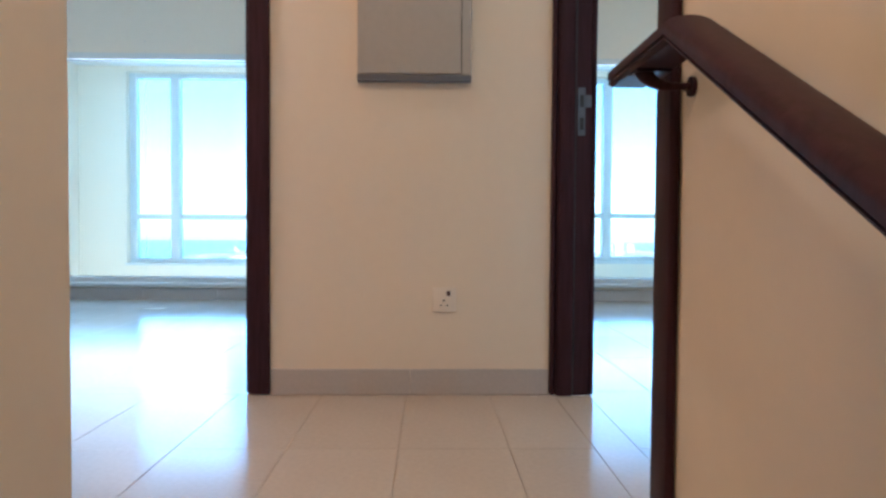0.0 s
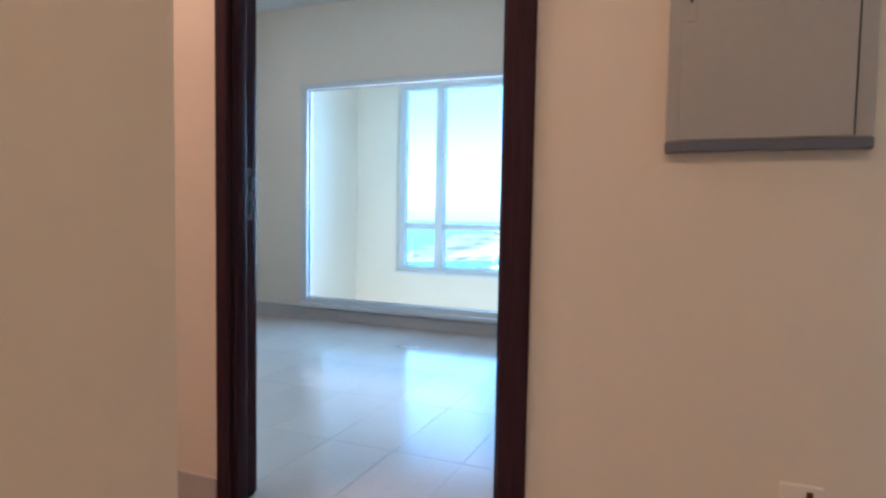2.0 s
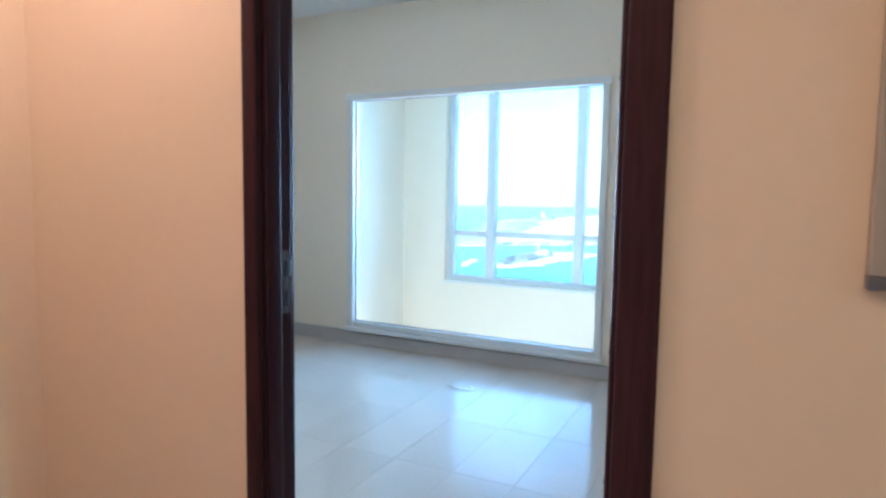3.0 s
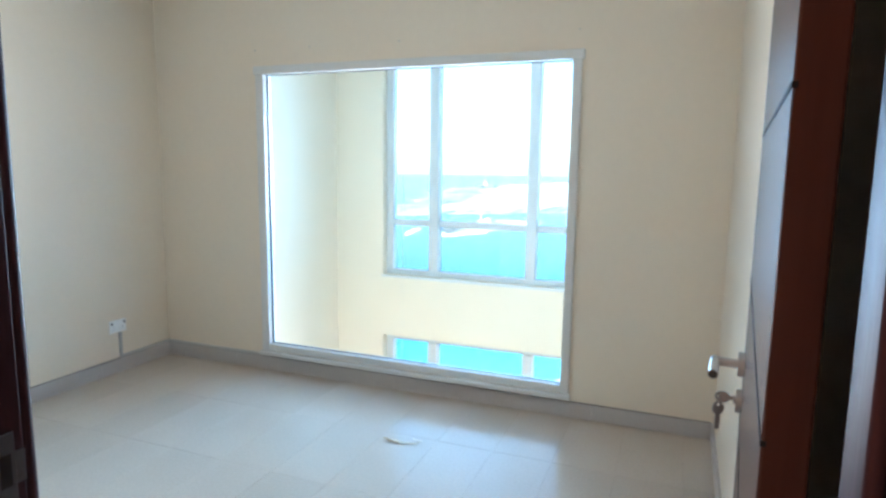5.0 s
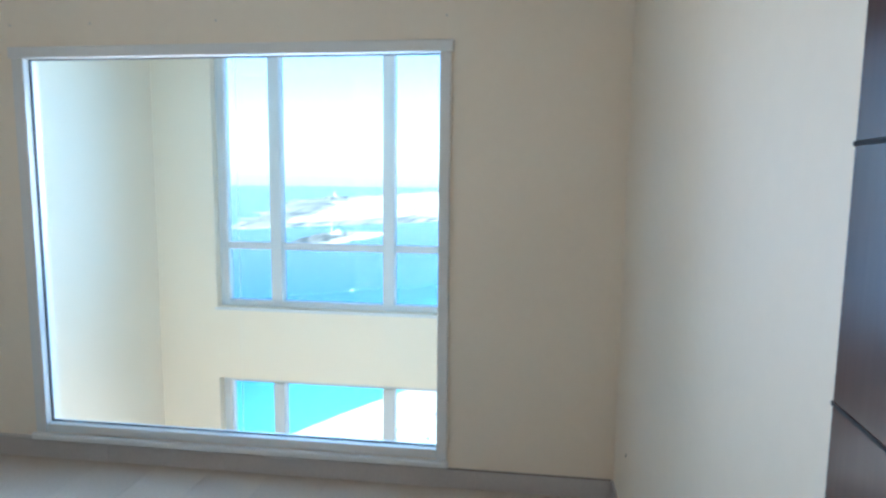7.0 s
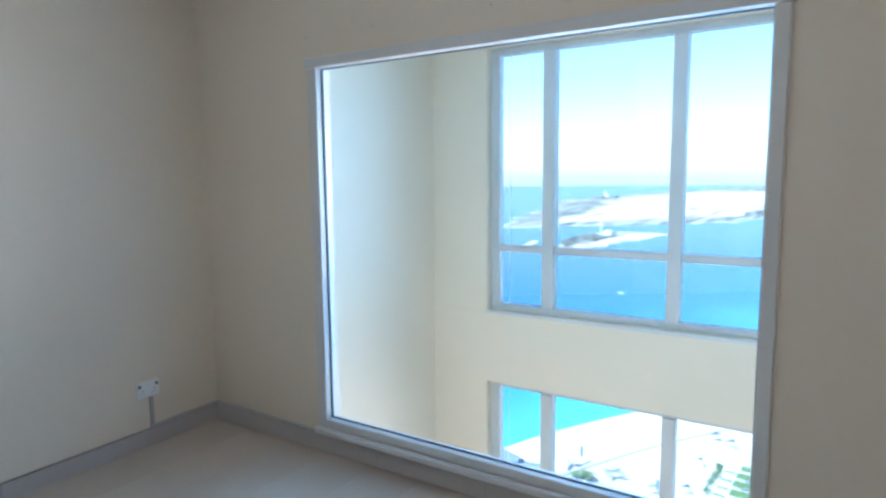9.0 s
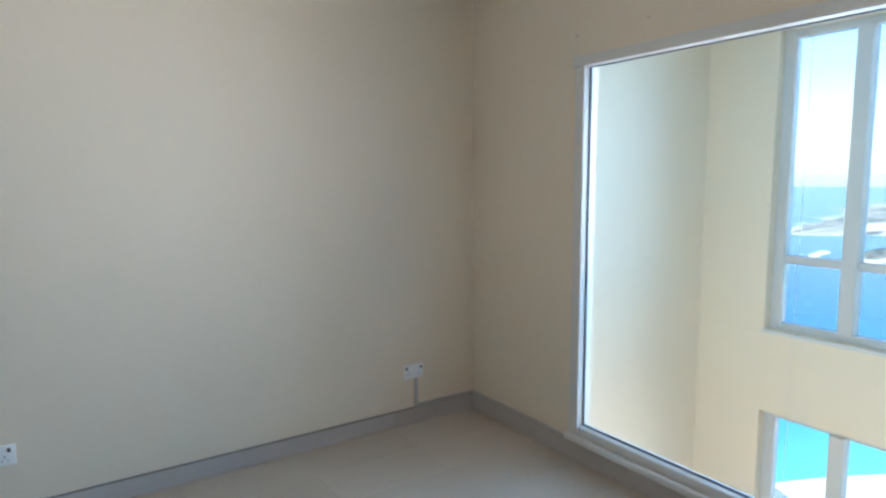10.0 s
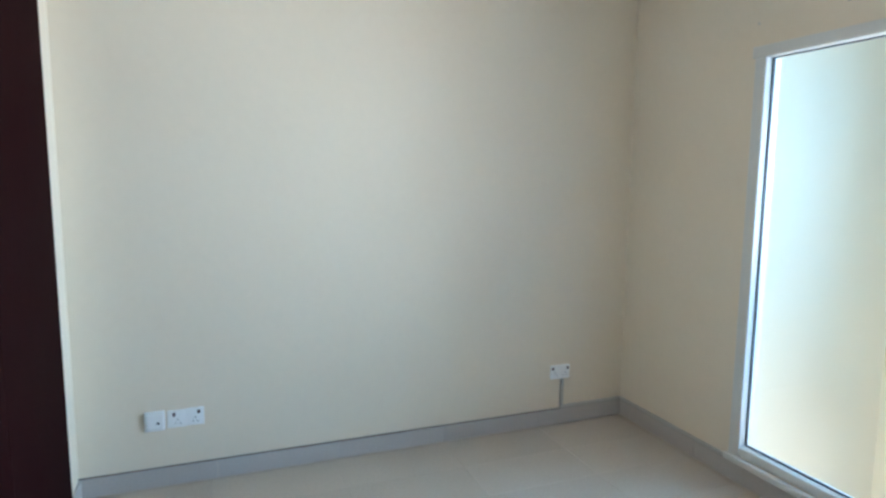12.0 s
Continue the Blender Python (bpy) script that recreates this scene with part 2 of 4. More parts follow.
# ---- far glazing of the facade ----
def facade_window(name, x0, mids, x1, z0, z1, transom):
    e = base(name, ((x0 + x1) / 2, YV, z0), "white aluminium window with blue solar glass", "window", kind="structure")
    cx = (x0 + x1) / 2
    w, d0, d1 = 0.09, 0.09, 0.19
    h = z1 - z0
    a, b = x0 - cx, x1 - cx
    part("jamb_frame", solid(a, a + w, d0, d1, 0, h, bevel=0.006), ALU, e)
    part("jamb_frame", solid(b - w, b, d0, d1, 0, h, bevel=0.006), ALU, e)
    part("sill_frame", solid(a + w, b - w, d0, d1, 0, 0.06, bevel=0.006), ALU, e)
    part("head_frame", solid(a + w, b - w, d0, d1, h - 0.06, h, bevel=0.006), ALU, e)
    xs = [a + w] + [m - cx for m in mids] + [b - w]
    for m in mids:
        part("mullion", solid(m - cx - w / 2 - 0.022, m - cx + w / 2, d0 - 0.03, d1, 0.06, h - 0.06, bevel=0.006), ALU, e)
    for i in range(len(xs) - 1):
        l = xs[i] + (w / 2 if i else 0)
        r = xs[i + 1] - (w / 2 + 0.022 if i < len(xs) - 2 else 0)
        zs = [0.06, h - 0.06]
        if transom:
            part("transom", solid(l, r, d0 + 0.01, d1 - 0.01, transom - 0.035, transom + 0.035, bevel=0.005), ALU, e)
            zs = [0.06, transom - 0.035, transom + 0.035, h - 0.06]
        for j in range(0, len(zs), 2):
            p = part("pane", solid(l, r, 0.138, 0.146, zs[j], zs[j + 1]), SOLAR, e)
            p.visible_shadow = False
    part("window_sill", solid(a - 0.02, b + 0.02, -0.012, 0.088, -0.03, -0.001, bevel=0.005), SILL, e, "glossy white painted inner sill")


facade_window("window_1", F1[0], F1[1], F1[2], FZ[0], FZ[1], 0.618)
facade_window("window_2", F2[0], F2[1], F2[2], FZ[0] + 0.055, FZ[1], 0.618)
facade_window("window_3", F1[0], F1[1], F1[2], FZL[0], FZL[1], 0)
facade_window("window_4", F2[0], F2[1], F2[2], FZL[0], FZL[1], 0)


# ---- internal windows over the void ----
def fixed_window(name, w):
    x0, x1, z0, z1 = w
    cx = (x0 + x1) / 2
    e = base(name, (cx, YW, z0), "large fixed internal window in a white frame", "window", kind="structure")
    a, b, h = x0 - cx, x1 - cx, z1 - z0
    fw, f = 0.060, -0.022
    part("side_frame", solid(a, a + fw, f, 0.055, 0.0, h - 0.052, bevel=0.005), PVC, e)
    part("side_frame", solid(b - fw + 0.01, b, f, 0.055, 0.0, h - 0.052, bevel=0.005), PVC, e)
    part("head_frame", solid(a - 0.012, b + 0.012, f - 0.006, 0.055, h - 0.052, h, bevel=0.005), PVC, e)
    part("bottom_frame", solid(a + fw, b - fw + 0.01, f + 0.004, 0.055, 0.028, 0.073, bevel=0.005), PVC, e)
    part("ledge", solid(a - 0.01, b + 0.01, f - 0.026, f + 0.004, -0.006, 0.028, bevel=0.008), PVC, e, "projecting white bottom ledge")
    bm = bmesh.new()
    i0, i1, j0, j1, t = a + fw, b - fw + 0.01, 0.073, h - 0.052, 0.0045
    box(bm, i0, i0 + t, 0.018, 0.030, j0, j1)
    box(bm, i1 - t, i1, 0.018, 0.030, j0, j1)
    box(bm, i0 + t, i1 - t, 0.018, 0.030, j0, j0 + t)
    box(bm, i0 + t, i1 - t, 0.018, 0.030, j1 - t, j1)
    part("gasket", bm, GASKET, e, "black rubber gasket round the pane")
    p = part("pane", solid(i0, i1, 0.031, 0.041, j0, j1), GLASS, e)
    p.visible_shadow = False
    return e


fixed_window("window_5", W1)
fixed_window("window_6", W2)


# ---- doorways ----
def doorway(name, place, turn, dw, th, aw0, aw1, sill):
    """Runs along +x from its left edge; the passage face of the wall is at y = 0, the room's at y = th."""
    e = base(name, place, "dark wenge door frame with rounded architraves", "door frame", kind="structure", turn=turn)
    pr = 0.020
    for u, v in ((-aw0, 0), (dw, dw + aw1)):
        part("architrave", solid(u, v, -pr, -0.001, 0.002, DH + 0.07, bevel=0.009, seg=3), WENGE, e, smooth=True)
        part("architrave", solid(u - (0.01 if u < 0 else -0.01), v - (0.004 if u < 0 else -0.004), th + 0.001, th + pr, 0.002, DH + 0.07, bevel=0.009, seg=3), WENGE, e, smooth=True)
    part("architrave", solid(0, dw, -pr, -0.001, DH, DH + 0.07, bevel=0.009, seg=3), WENGE, e, smooth=True)
    part("architrave", solid(0, dw, th + 0.001, th + pr, DH, DH + 0.07, bevel=0.009, seg=3), WENGE, e, smooth=True)
    part("jamb", solid(-0.029, 0, 0, th, 0.002, DH, bevel=0.003), WENGE, e)
    part("jamb", solid(dw, dw + 0.029, 0, th, 0.002, DH, bevel=0.003), WENGE, e)
    part("head", solid(-0.029, dw + 0.029, 0, th, DH, DH + 0.029, bevel=0.003), WENGE, e)
    part("door_stop", solid(0.0005, 0.013, 0.004, 0.058, 0.002, DH - 0.001, bevel=0.005, seg=3), WENGE, e, smooth=True)
    part("door_stop", solid(dw - 0.013, dw - 0.0005, 0.004, 0.058, 0.002, DH - 0.001, bevel=0.005, seg=3), WENGE, e, smooth=True)
    part("seal", solid(0.0005, 0.008, 0.0585, 0.064, 0.01, DH - 0.01, bevel=0.002), GASKET, e, "grey rubber door seal")
    sp = part("strike_plate", solid(0.0004, 0.0026, 0.070, 0.096, 0.935, 1.105, bevel=0.0008), STRIKE, e, "steel strike plate with two holes")
    part("lip", solid(0.0004, 0.0030, 0.0955, th - 0.002, 1.035, 1.078, bevel=0.0008), STRIKE, sp)
    part("latch_hole", solid(0.0027, 0.0034, 0.076, 0.090, 1.035, 1.078), DARK, sp)
    part("bolt_hole", solid(0.0027, 0.0034, 0.076, 0.090, 0.955, 0.998), DARK, sp)
    part("threshold", solid(0, dw, 0.0008, sill - 0.0008, -0.012, 0.0, bevel=0.0006, seg=1), TILE, e, "cream stone threshold strip")
    return e


doorway("door_frame_1", (D1, 0, 0), 0, DW, YF, 0.050, 0.078, 0.085)
doorway("door_frame_2", (SR, D2, 0), -90, DW2, X2L - SR, 0.034, 0.085, X2L - SR)


def door_leaf(x, y, turn):
    """Hinged at its origin; the leaf runs along +y when turn is 0, its decorated face looks to -x."""
    e = base("door_leaf", (x, y, 0.006), "open dark red-brown veneered door with dark inlay lines", "door", turn=turn)
    w, t, h = 0.868, 0.037, 2.07
    leaf = part("leaf", solid(-t, 0, 0.002, w, 0, h, bevel=0.0025), LEAF, e)
    for i in range(6):
        z = 0.320 + 0.2965 * i
        part("inlay_line", solid(-t - 0.0012, -t + 0.004, 0.0012, w + 0.0015, z - 0.0028, z + 0.0028, bevel=0.0008), INLAY, leaf, "thin dark inlay line")
    for z in (0.25, 1.045, 1.82):
        hg = part("hinge", solid(-t + 0.003, -0.004, -0.0005, 0.0018, z - 0.06, z + 0.06, bevel=0.0006), STEEL, e, "brushed steel hinge plate with screws")
        for k, (dx, dz) in enumerate(((-0.019, 0.045), (-0.030, 0.020), (-0.031, -0.004), (-0.019, -0.03))):
            part("screw", rod(bmesh.new(), (dx, -0.0014, z + dz), (dx, -0.0003, z + dz), 0.0034, 12), STRIKE, hg)
        part("knuckle", rod(bmesh.new(), (0.004, 0.0, z - 0.06), (0.004, 0.0, z + 0.06), 0.007, 12), STEEL, hg, smooth=True)
    yh, zl, zk = w - 0.046, 1.036, 0.957
    for sx, s in ((-t, -1), (0.0, 1)):
        hd = part("handle", rod(bmesh.new(), (sx, yh, zl), (sx + s * 0.012, yh, zl), 0.026, 32), STEEL, e, "steel lever handle on a round rose", smooth=True)
        part("neck", rod(bmesh.new(), (sx + s * 0.008, yh, zl), (sx + s * 0.056, yh, zl), 0.0095, 18), STEEL, hd, smooth=True)
        part("lever", rod(bmesh.new(), (sx + s * 0.056, yh + 0.012, zl), (sx + s * 0.056, yh - 0.095, zl), 0.0098, 24), STEEL, hd, smooth=True)
        part("end_cap", rod(bmesh.new(), (sx + s * 0.056, yh - 0.0952, zl), (sx + s * 0.056, yh - 0.0965, zl), 0.0082, 20), DARK, hd, "dark recessed end of the lever")
        es = part("escutcheon", rod(bmesh.new(), (sx, yh, zk), (sx + s * 0.011, yh, zk), 0.025, 28), STEEL, e, "round steel key escutcheon", smooth=True)
        part("lock_barrel", rod(bmesh.new(), (sx + s * 0.011, yh, zk), (sx + s * 0.015, yh, zk), 0.0085, 16), BRASS, es, smooth=True)
    part("lock_plate", solid(-t + 0.009, -0.009, w, w + 0.0018, 0.90, 1.13, bevel=0.0006), STEEL, e, "steel lock face plate")
    part("latch_bolt", solid(-t + 0.014, -0.014, w + 0.0018, w + 0.011, 1.05, 1.075, bevel=0.002), STEEL, e)
    return e


leaf_1 = door_leaf(0.870, 0.160, -4.6)


def key(ax, ay, az, down, turn):
    """Bow at its origin with a hole for the ring; the blade hangs down, or lies in the lock."""
    e = base("door_key", (ax, ay, az), "small nickel key hanging at the door lock", "key", turn=turn)
    bm = bmesh.new()
    n, th = 28, 0.0011
    rings = []
    for r, y in ((1.0, -th), (1.0, th), (0.0, th), (0.0, -th)):
        ring = []
        for k in range(n):
            q = math.tau * k / n
            if r:
                ring.append(bm.verts.new((0.0120 * math.cos(q), y, 0.0150 * math.sin(q))))
            else:
                ring.append(bm.verts.new((0.0030 * math.cos(q), y, 0.0080 + 0.0032 * math.sin(q))))
        rings.append(ring)
    for u, v in zip(rings, rings[1:] + rings[:1]):
        for k in range(n):
            bm.faces.new((u[k], u[(k + 1) % n], v[(k + 1) % n], v[k]))
    box(bm, -0.0042, 0.0042, -0.0011, 0.0011, -0.046, -0.0135)
    for i in range(4):
        box(bm, 0.0036, 0.0052 + 0.0012 * (i % 2), -0.0010, 0.0010, -0.041 + i * 0.006, -0.038 + i * 0.006)
    ob = part("key_blade", bm, BRASS, e, smooth=True)
    if not down:
        ob.matrix_basis = pose(0, 0, 0, 0, -90, 0)
    return e


# where the lock sits on the opened leaf
_m = pose(0.870, 0.160, 0.006, 0, 0, -4.6)
_p = _m @ Vector((-0.037 - 0.036, 0.822, 0.960))
key(_p.x, _p.y, _p.z, False, -4.6)
key(_p.x - 0.0075, _p.y - 0.003, _p.z - 0.025, True, 18)
ring = base("key_ring", (_p.x - 0.0065, _p.y - 0.002, _p.z - 0.0095), "thin steel ring joining the two keys", "key ring", turn=60)
bm = bmesh.new()
for k in range(20):
    q0, q1 = math.tau * k / 20, math.tau * (k + 1) / 20
    rod(bm, (0.011 * math.cos(q0), 0, 0.011 * math.sin(q0)), (0.011 * math.cos(q1), 0, 0.011 * math.sin(q1)), 0.0008, 8)
part("wire", bm, STEEL, ring, smooth=True)


# ---- skirting ----
def skirting(name, runs, joint=False):
    e = base(name, (0, 0, 0), "grey-beige tiled skirting along the wall", "skirting", kind="structure")
    for k, r in enumerate(runs):
        x0, x1, y0, y1 = r[:4]
        along_x = (x1 - x0) > (y1 - y0)
        # thin dark strip along the top of the first two runs
        if joint and k < 2:
            part("joint", solid(x0, x1, y0, y1, 0.0932, 0.0956), DARK_LINE, e, "thin dark line along the top of the skirting")
        n = max(1, round(((x1 - x0) if along_x else (y1 - y0)) / 0.6))
        for i in range(n):
            if along_x:
                a, b = x0 + (x1 - x0) * i / n, x0 + (x1 - x0) * (i + 1) / n
                part("skirting_tile", solid(a + 0.0006, b - 0.0006, y0, y1, 0.001, 0.093, bevel=0.002, seg=1), SKIRT, e)
            else:
                a, b = y0 + (y1 - y0) * i / n, y0 + (y1 - y0) * (i + 1) / n
                part("skirting_tile", solid(x0, x1, a + 0.0006, b - 0.0006, 0.001, 0.093, bevel=0.002, seg=1), SKIRT, e)


s = 0.012
skirting("skirting_room", [(XL, XL + s, 0.085, YW), (XL + s, XR - s, YW - s, YW), (XR - s, XR, YF, YW),
                           (-1.08, D1 - 0.068, YF, YF + s), (XL + s, -2.60, 0.085, 0.085 + s)], True)
skirting("skirting_landing", [(HL, D1 - 0.056, -s, 0), (D1 + DW + 0.079, SR - 0.021, -s, 0), (HL, HL + s, -1.60, -s)])
skirting("skirting_second_room", [(X2L, X2R, YW - s, YW), (X2L, X2L + s, D2 + 0.05, YW - s), (X2R - s, X2R, -1.6, YW - s)])


# ---- stair ----
stair = base("staircase", ((SL + SR) / 2, YS, 0), "cream tiled stair rising to the landing", "stair", kind="structure")
hw = (SR - SL) / 2 - 0.002
for k in range(1, 18):
    y1 = -0.28 * (k - 1)
    part("riser", solid(-hw, hw, y1 - 0.001, y1 + 0.02, -0.17 * k, -0.17 * (k - 1) - 0.03), SKIRT, stair)
    part("tread", solid(-hw, hw, y1 - 0.28, y1 + 0.012 - 0.012, -0.17 * k - 0.03, -0.17 * k, bevel=0.006), TILE, stair)
part("nosing", solid(-hw, hw, -0.02, 0.0, -0.03, -0.001, bevel=0.006), TILE, stair)
structure("floor_stair_foot", [(SL, SR, -6.0, YS - 0.28 * 17, ZB, -0.17 * 18)], SKIRT, "beige floor at the foot of the stair", "floor")

# ---- handrail ----
def handrail():
    e = base("handrail", (1.904, -1.311, 0.884), "dark wooden stair handrail with a groove along its side", "handrail")
    slope = 0.64

    def sweep(prof, y0, y1):
        bm = bmesh.new()
        rings = []
        for y in (y1, 0.0, -0.9, y0):
            z = slope * y if y < 0 else 0.0
            rings.append([bm.verts.new((px, y, z + pz)) for px, pz in prof])
        n = len(prof)
        for a, b in zip(rings, rings[1:]):
            for i in range(n):
                bm.faces.new((a[i], a[(i + 1) % n], b[(i + 1) % n], b[i]))
        bm.faces.new(rings[0])
        bm.faces.new(rings[-1][::-1])
        return bm

    top = [(0.040 * math.cos(a), 0.006 + 0.018 * math.sin(a)) for a in [math.pi * i / 14 for i in range(15)]] + [(-0.040, -0.005), (0.040, -0.005)]
    groove = [(0.034, -0.005), (-0.034, -0.005), (-0.034, -0.009), (0.034, -0.009)]
    low = [(0.039, -0.009), (-0.039, -0.009), (-0.039, -0.012), (-0.030, -0.017), (0.030, -0.017), (0.039, -0.012)]
    part("top_rail", sweep(top, -4.2, 0.280), WENGE, e, smooth=True)
    part("groove", sweep(groove, -4.2, 0.277), DARK, e, "dark recessed groove")
    part("bottom_rail", sweep(low, -4.2, 0.280), WENGE, e)
    for y in (0.16, -0.85, -1.95, -3.05):
        z = slope * y if y < 0 else 0.0
        zr = z - 0.042
        bk = part("bracket", rod(bmesh.new(), (0.02, y, zr), (SR - 1.905 - 0.004, y, zr), 0.007, 14), WENGE, e, "dark metal wall bracket", smooth=True)
        part("wall_plate", rod(bmesh.new(), (SR - 1.905 - 0.007, y, zr), (SR - 1.905 - 0.0005, y, zr), 0.017, 20), WENGE, bk, smooth=True)
        bm = bmesh.new()
        prev = None
        for k in range(11):
            a = math.pi / 2 * k / 10
            c = Vector((0.034 - 0.046 * math.cos(a), y, z - 0.014 - 0.028 * math.sin(a)))
            u = Vector((math.cos(a), 0, math.sin(a)))
            r = 0.018 - 0.0105 * (k / 10) ** 0.7
            ring = [bm.verts.new(c + u * (r * math.cos(q)) + Vector((0, r * math.sin(q), 0))) for q in [math.tau * i / 16 for i in range(16)]]
            if prev:
                for i in range(16):
                    bm.faces.new((prev[i], prev[(i + 1) % 16], ring[(i + 1) % 16], ring[i]))
            else:
                bm.faces.new(ring)
            prev = ring
        bm.faces.new(prev)
        box(bm, -0.030, 0.030, y - 0.020, y + 0.020, z - 0.021, z - 0.0172)
        part("saddle", bm, WENGE, bk, smooth=True)


handrail()


# ---- sockets ----
def holes(bm, cx, cz, d):
    box(bm, cx - 0.0025, cx + 0.0025, -d - 0.0006, -d, cz + 0.005, cz + 0.012)
    for sx in (-0.011, 0.011):
        box(bm, cx + sx - 0.0035, cx + sx + 0.0035, -d - 0.0006, -d, cz - 0.011, cz - 0.0075)


def socket(name, place, turn, w, gangs, label, mat=PLATE, side=1):
    """Faces -y when turn is 0; the wall's face is at its origin."""
    e = base(name, place, label, "socket", turn=turn)
    hh = 0.043
    part("plate", solid(-w / 2, w / 2, -0.011, -0.0005, -hh, hh, bevel=0.004, seg=3), mat, e, smooth=True)
    for i, gx in enumerate(gangs):
        bm = bmesh.new()
        holes(bm, gx, -0.012, 0.011)
        part("pin_holes", bm, DARK, e)
        sx = gx + (0.016 * side if i == len(gangs) - 1 else -0.016)
        part("switch", solid(sx - 0.0065, sx + 0.0065, -0.0135, -0.0108, 0.014, 0.031, bevel=0.001), RED, e, "dark rocker switch")
    return e


socket("wall_socket", (1.578, 0, 0.3455), 0, 0.086, (0.0,), "single cream switched wall socket on the landing wall", CREAM_PLATE)
socket("double_socket", (XL, 2.601, 0.322), 90, 0.132, (-0.034, 0.034), "double white wall socket above grey trunking")
socket("wall_socket", (XL, 0.505, 0.326), 90, 0.084, (0.004,), "single white switched wall socket in a row", side=-1)
socket("wall_socket", (XL, 0.586, 0.328), 90, 0.080, (0.0,), "single white switched wall socket in a row")
e = base("data_outlet", (XL, 0.410, 0.326), "white data outlet plate beside two sockets", "outlet", turn=90)
part("plate", solid(-0.045, 0.045, -0.016, -0.0005, -0.047, 0.047, bevel=0.004, seg=3), PLATE, e, smooth=True)
part("insert", solid(-0.032, 0.036, -0.018, -0.0158, -0.033, 0.033, bevel=0.001), PLATE, e)
part("jack", solid(0.008, 0.020, -0.0186, -0.0178, -0.014, -0.003), DARK, e, "dark jack opening")

# trunking from the double socket to the window
tr = base("cable_trunking", (XL, 2.615, 0.096), "grey plastic cable trunking above the skirting", "trunking")
part("drop", solid(0.0005, 0.016, -0.009, 0.009, 0.0, 0.18, bevel=0.002), TRUNK, tr)
part("wall_run", solid(0.0005, 0.016, 0.0095, YW - 2.615 - 0.0005, 0.0, 0.018, bevel=0.002), TRUNK, tr)
part("window_run", solid(0.0165, W1[0] - XL - 0.012, YW - 2.615 - 0.016, YW - 2.615 - 0.0005, 0.0, 0.018, bevel=0.002), TRUNK, tr)

# ---- distribution board on the landing ----
pb = base("distribution_board", (1.468, 0, 1.120), "grey steel distribution board set on the wall", "electrical panel")
part("frame", solid(-0.200, 0.200, -0.030, -0.0005, 0.022, 0.80, bevel=0.003), METAL_BOX, pb)
# strip whose dark colour stands in for the shadow under the board
part("bottom_edge", solid(-0.201, 0.201, -0.034, -0.0005, 0.0, 0.0215, bevel=0.002), BOX_SHADE, pb, "dark grey bottom strip coloured as the board's shadow")
dr = part("door", solid(-0.174, 0.164, -0.034, -0.0305, 0.026, 0.785, bevel=0.0015), METAL_BOX, pb)
part("hinge_gap", solid(0.1645, 0.1675, -0.0312, -0.0302, 0.026, 0.785), DARK, dr)
la = part("latch", solid(-0.166, -0.144, -0.038, -0.0342, 0.285, 0.365, bevel=0.002), METAL_BOX, dr, "grey latch plate with a keyhole")
part("keyhole", rod(bmesh.new(), (-0.155, -0.0388, 0.330), (-0.155, -0.0378, 0.330), 0.004, 12), DARK, la)

# ---- built-in wardrobe ----
wd = base("wardrobe", (-1.895, -0.58, 0), "tall dark red-brown built-in wardrobe with closed doors", "wardrobe")
part("carcass", solid(-0.70, 0.81, 0.0, 0.655, 0.003, 2.425), CABINET, wd)
part("door", solid(-0.697, 0.054, 0.656, 0.678, 0.02, 2.42, bevel=0.0015), CABINET, wd)
part("door", solid(0.056, 0.807, 0.656, 0.678, 0.02, 2.42, bevel=0.0015), CABINET, wd)

# ---- downlights in the landing ceiling ----
def downlight(x, y):
    e = base("downlight", (x, y, H), "round recessed warm ceiling downlight", "lamp", group="landing downlights")
    bm = bmesh.new()
    bmesh.ops.create_circle(bm, cap_ends=False, segments=32, radius=0.085)
    ring = bmesh.ops.extrude_edge_only(bm, edges=bm.edges[:])
    vs = [v for v in ring["geom"] if isinstance(v, bmesh.types.BMVert)]
    bmesh.ops.scale(bm, vec=(1.25, 1.25, 1), verts=vs)
    bmesh.ops.translate(bm, vec=(0, 0, -0.008), verts=bm.verts)
    bmesh.ops.solidify(bm, geom=bm.faces[:], thickness=0.006)
    part("rim", bm, PLATE, e)


downlight(-0.35, -0.50)
downlight(1.40, -2.25)

# ---- small things ----
def nail(x, z):
    e = base("nail", (x, YW, z), "small dark screw in the wall over the window", "nail", group="screws over the window")
    part("shank", rod(bmesh.new(), (0, -0.008, 0), (0, -0.0003, 0), 0.0025, 10), TRUNK, e)
    part("head", rod(bmesh.new(), (0, -0.011, 0), (0, -0.008, 0), 0.0045, 12), TRUNK, e)


for x in (-1.93, -1.51, -0.88, 0.19):
    nail(x, 2.175)
plug = base("wall_plug", (XR, 2.76, 0.347), "small dark hole with a plug in the wall", "wall plug")
part("plug", rod(bmesh.new(), (-0.004, 0, 0), (-0.0003, 0, 0), 0.0045, 12), DARK, plug)

cord = base("blind_cord", (-2.222, 5.97, 0.02), "thin white cord hanging before the far window", "cord")
part("string", rod(bmesh.new(), (-0.010, 0, -1.88), (0.008, 0, 2.72), 0.0020, 8), PVC, cord)
part("tassel", rod(bmesh.new(), (-0.010, 0, -1.94), (-0.010, 0, -1.88), 0.010, 10, 0.005), PLATE, cord)


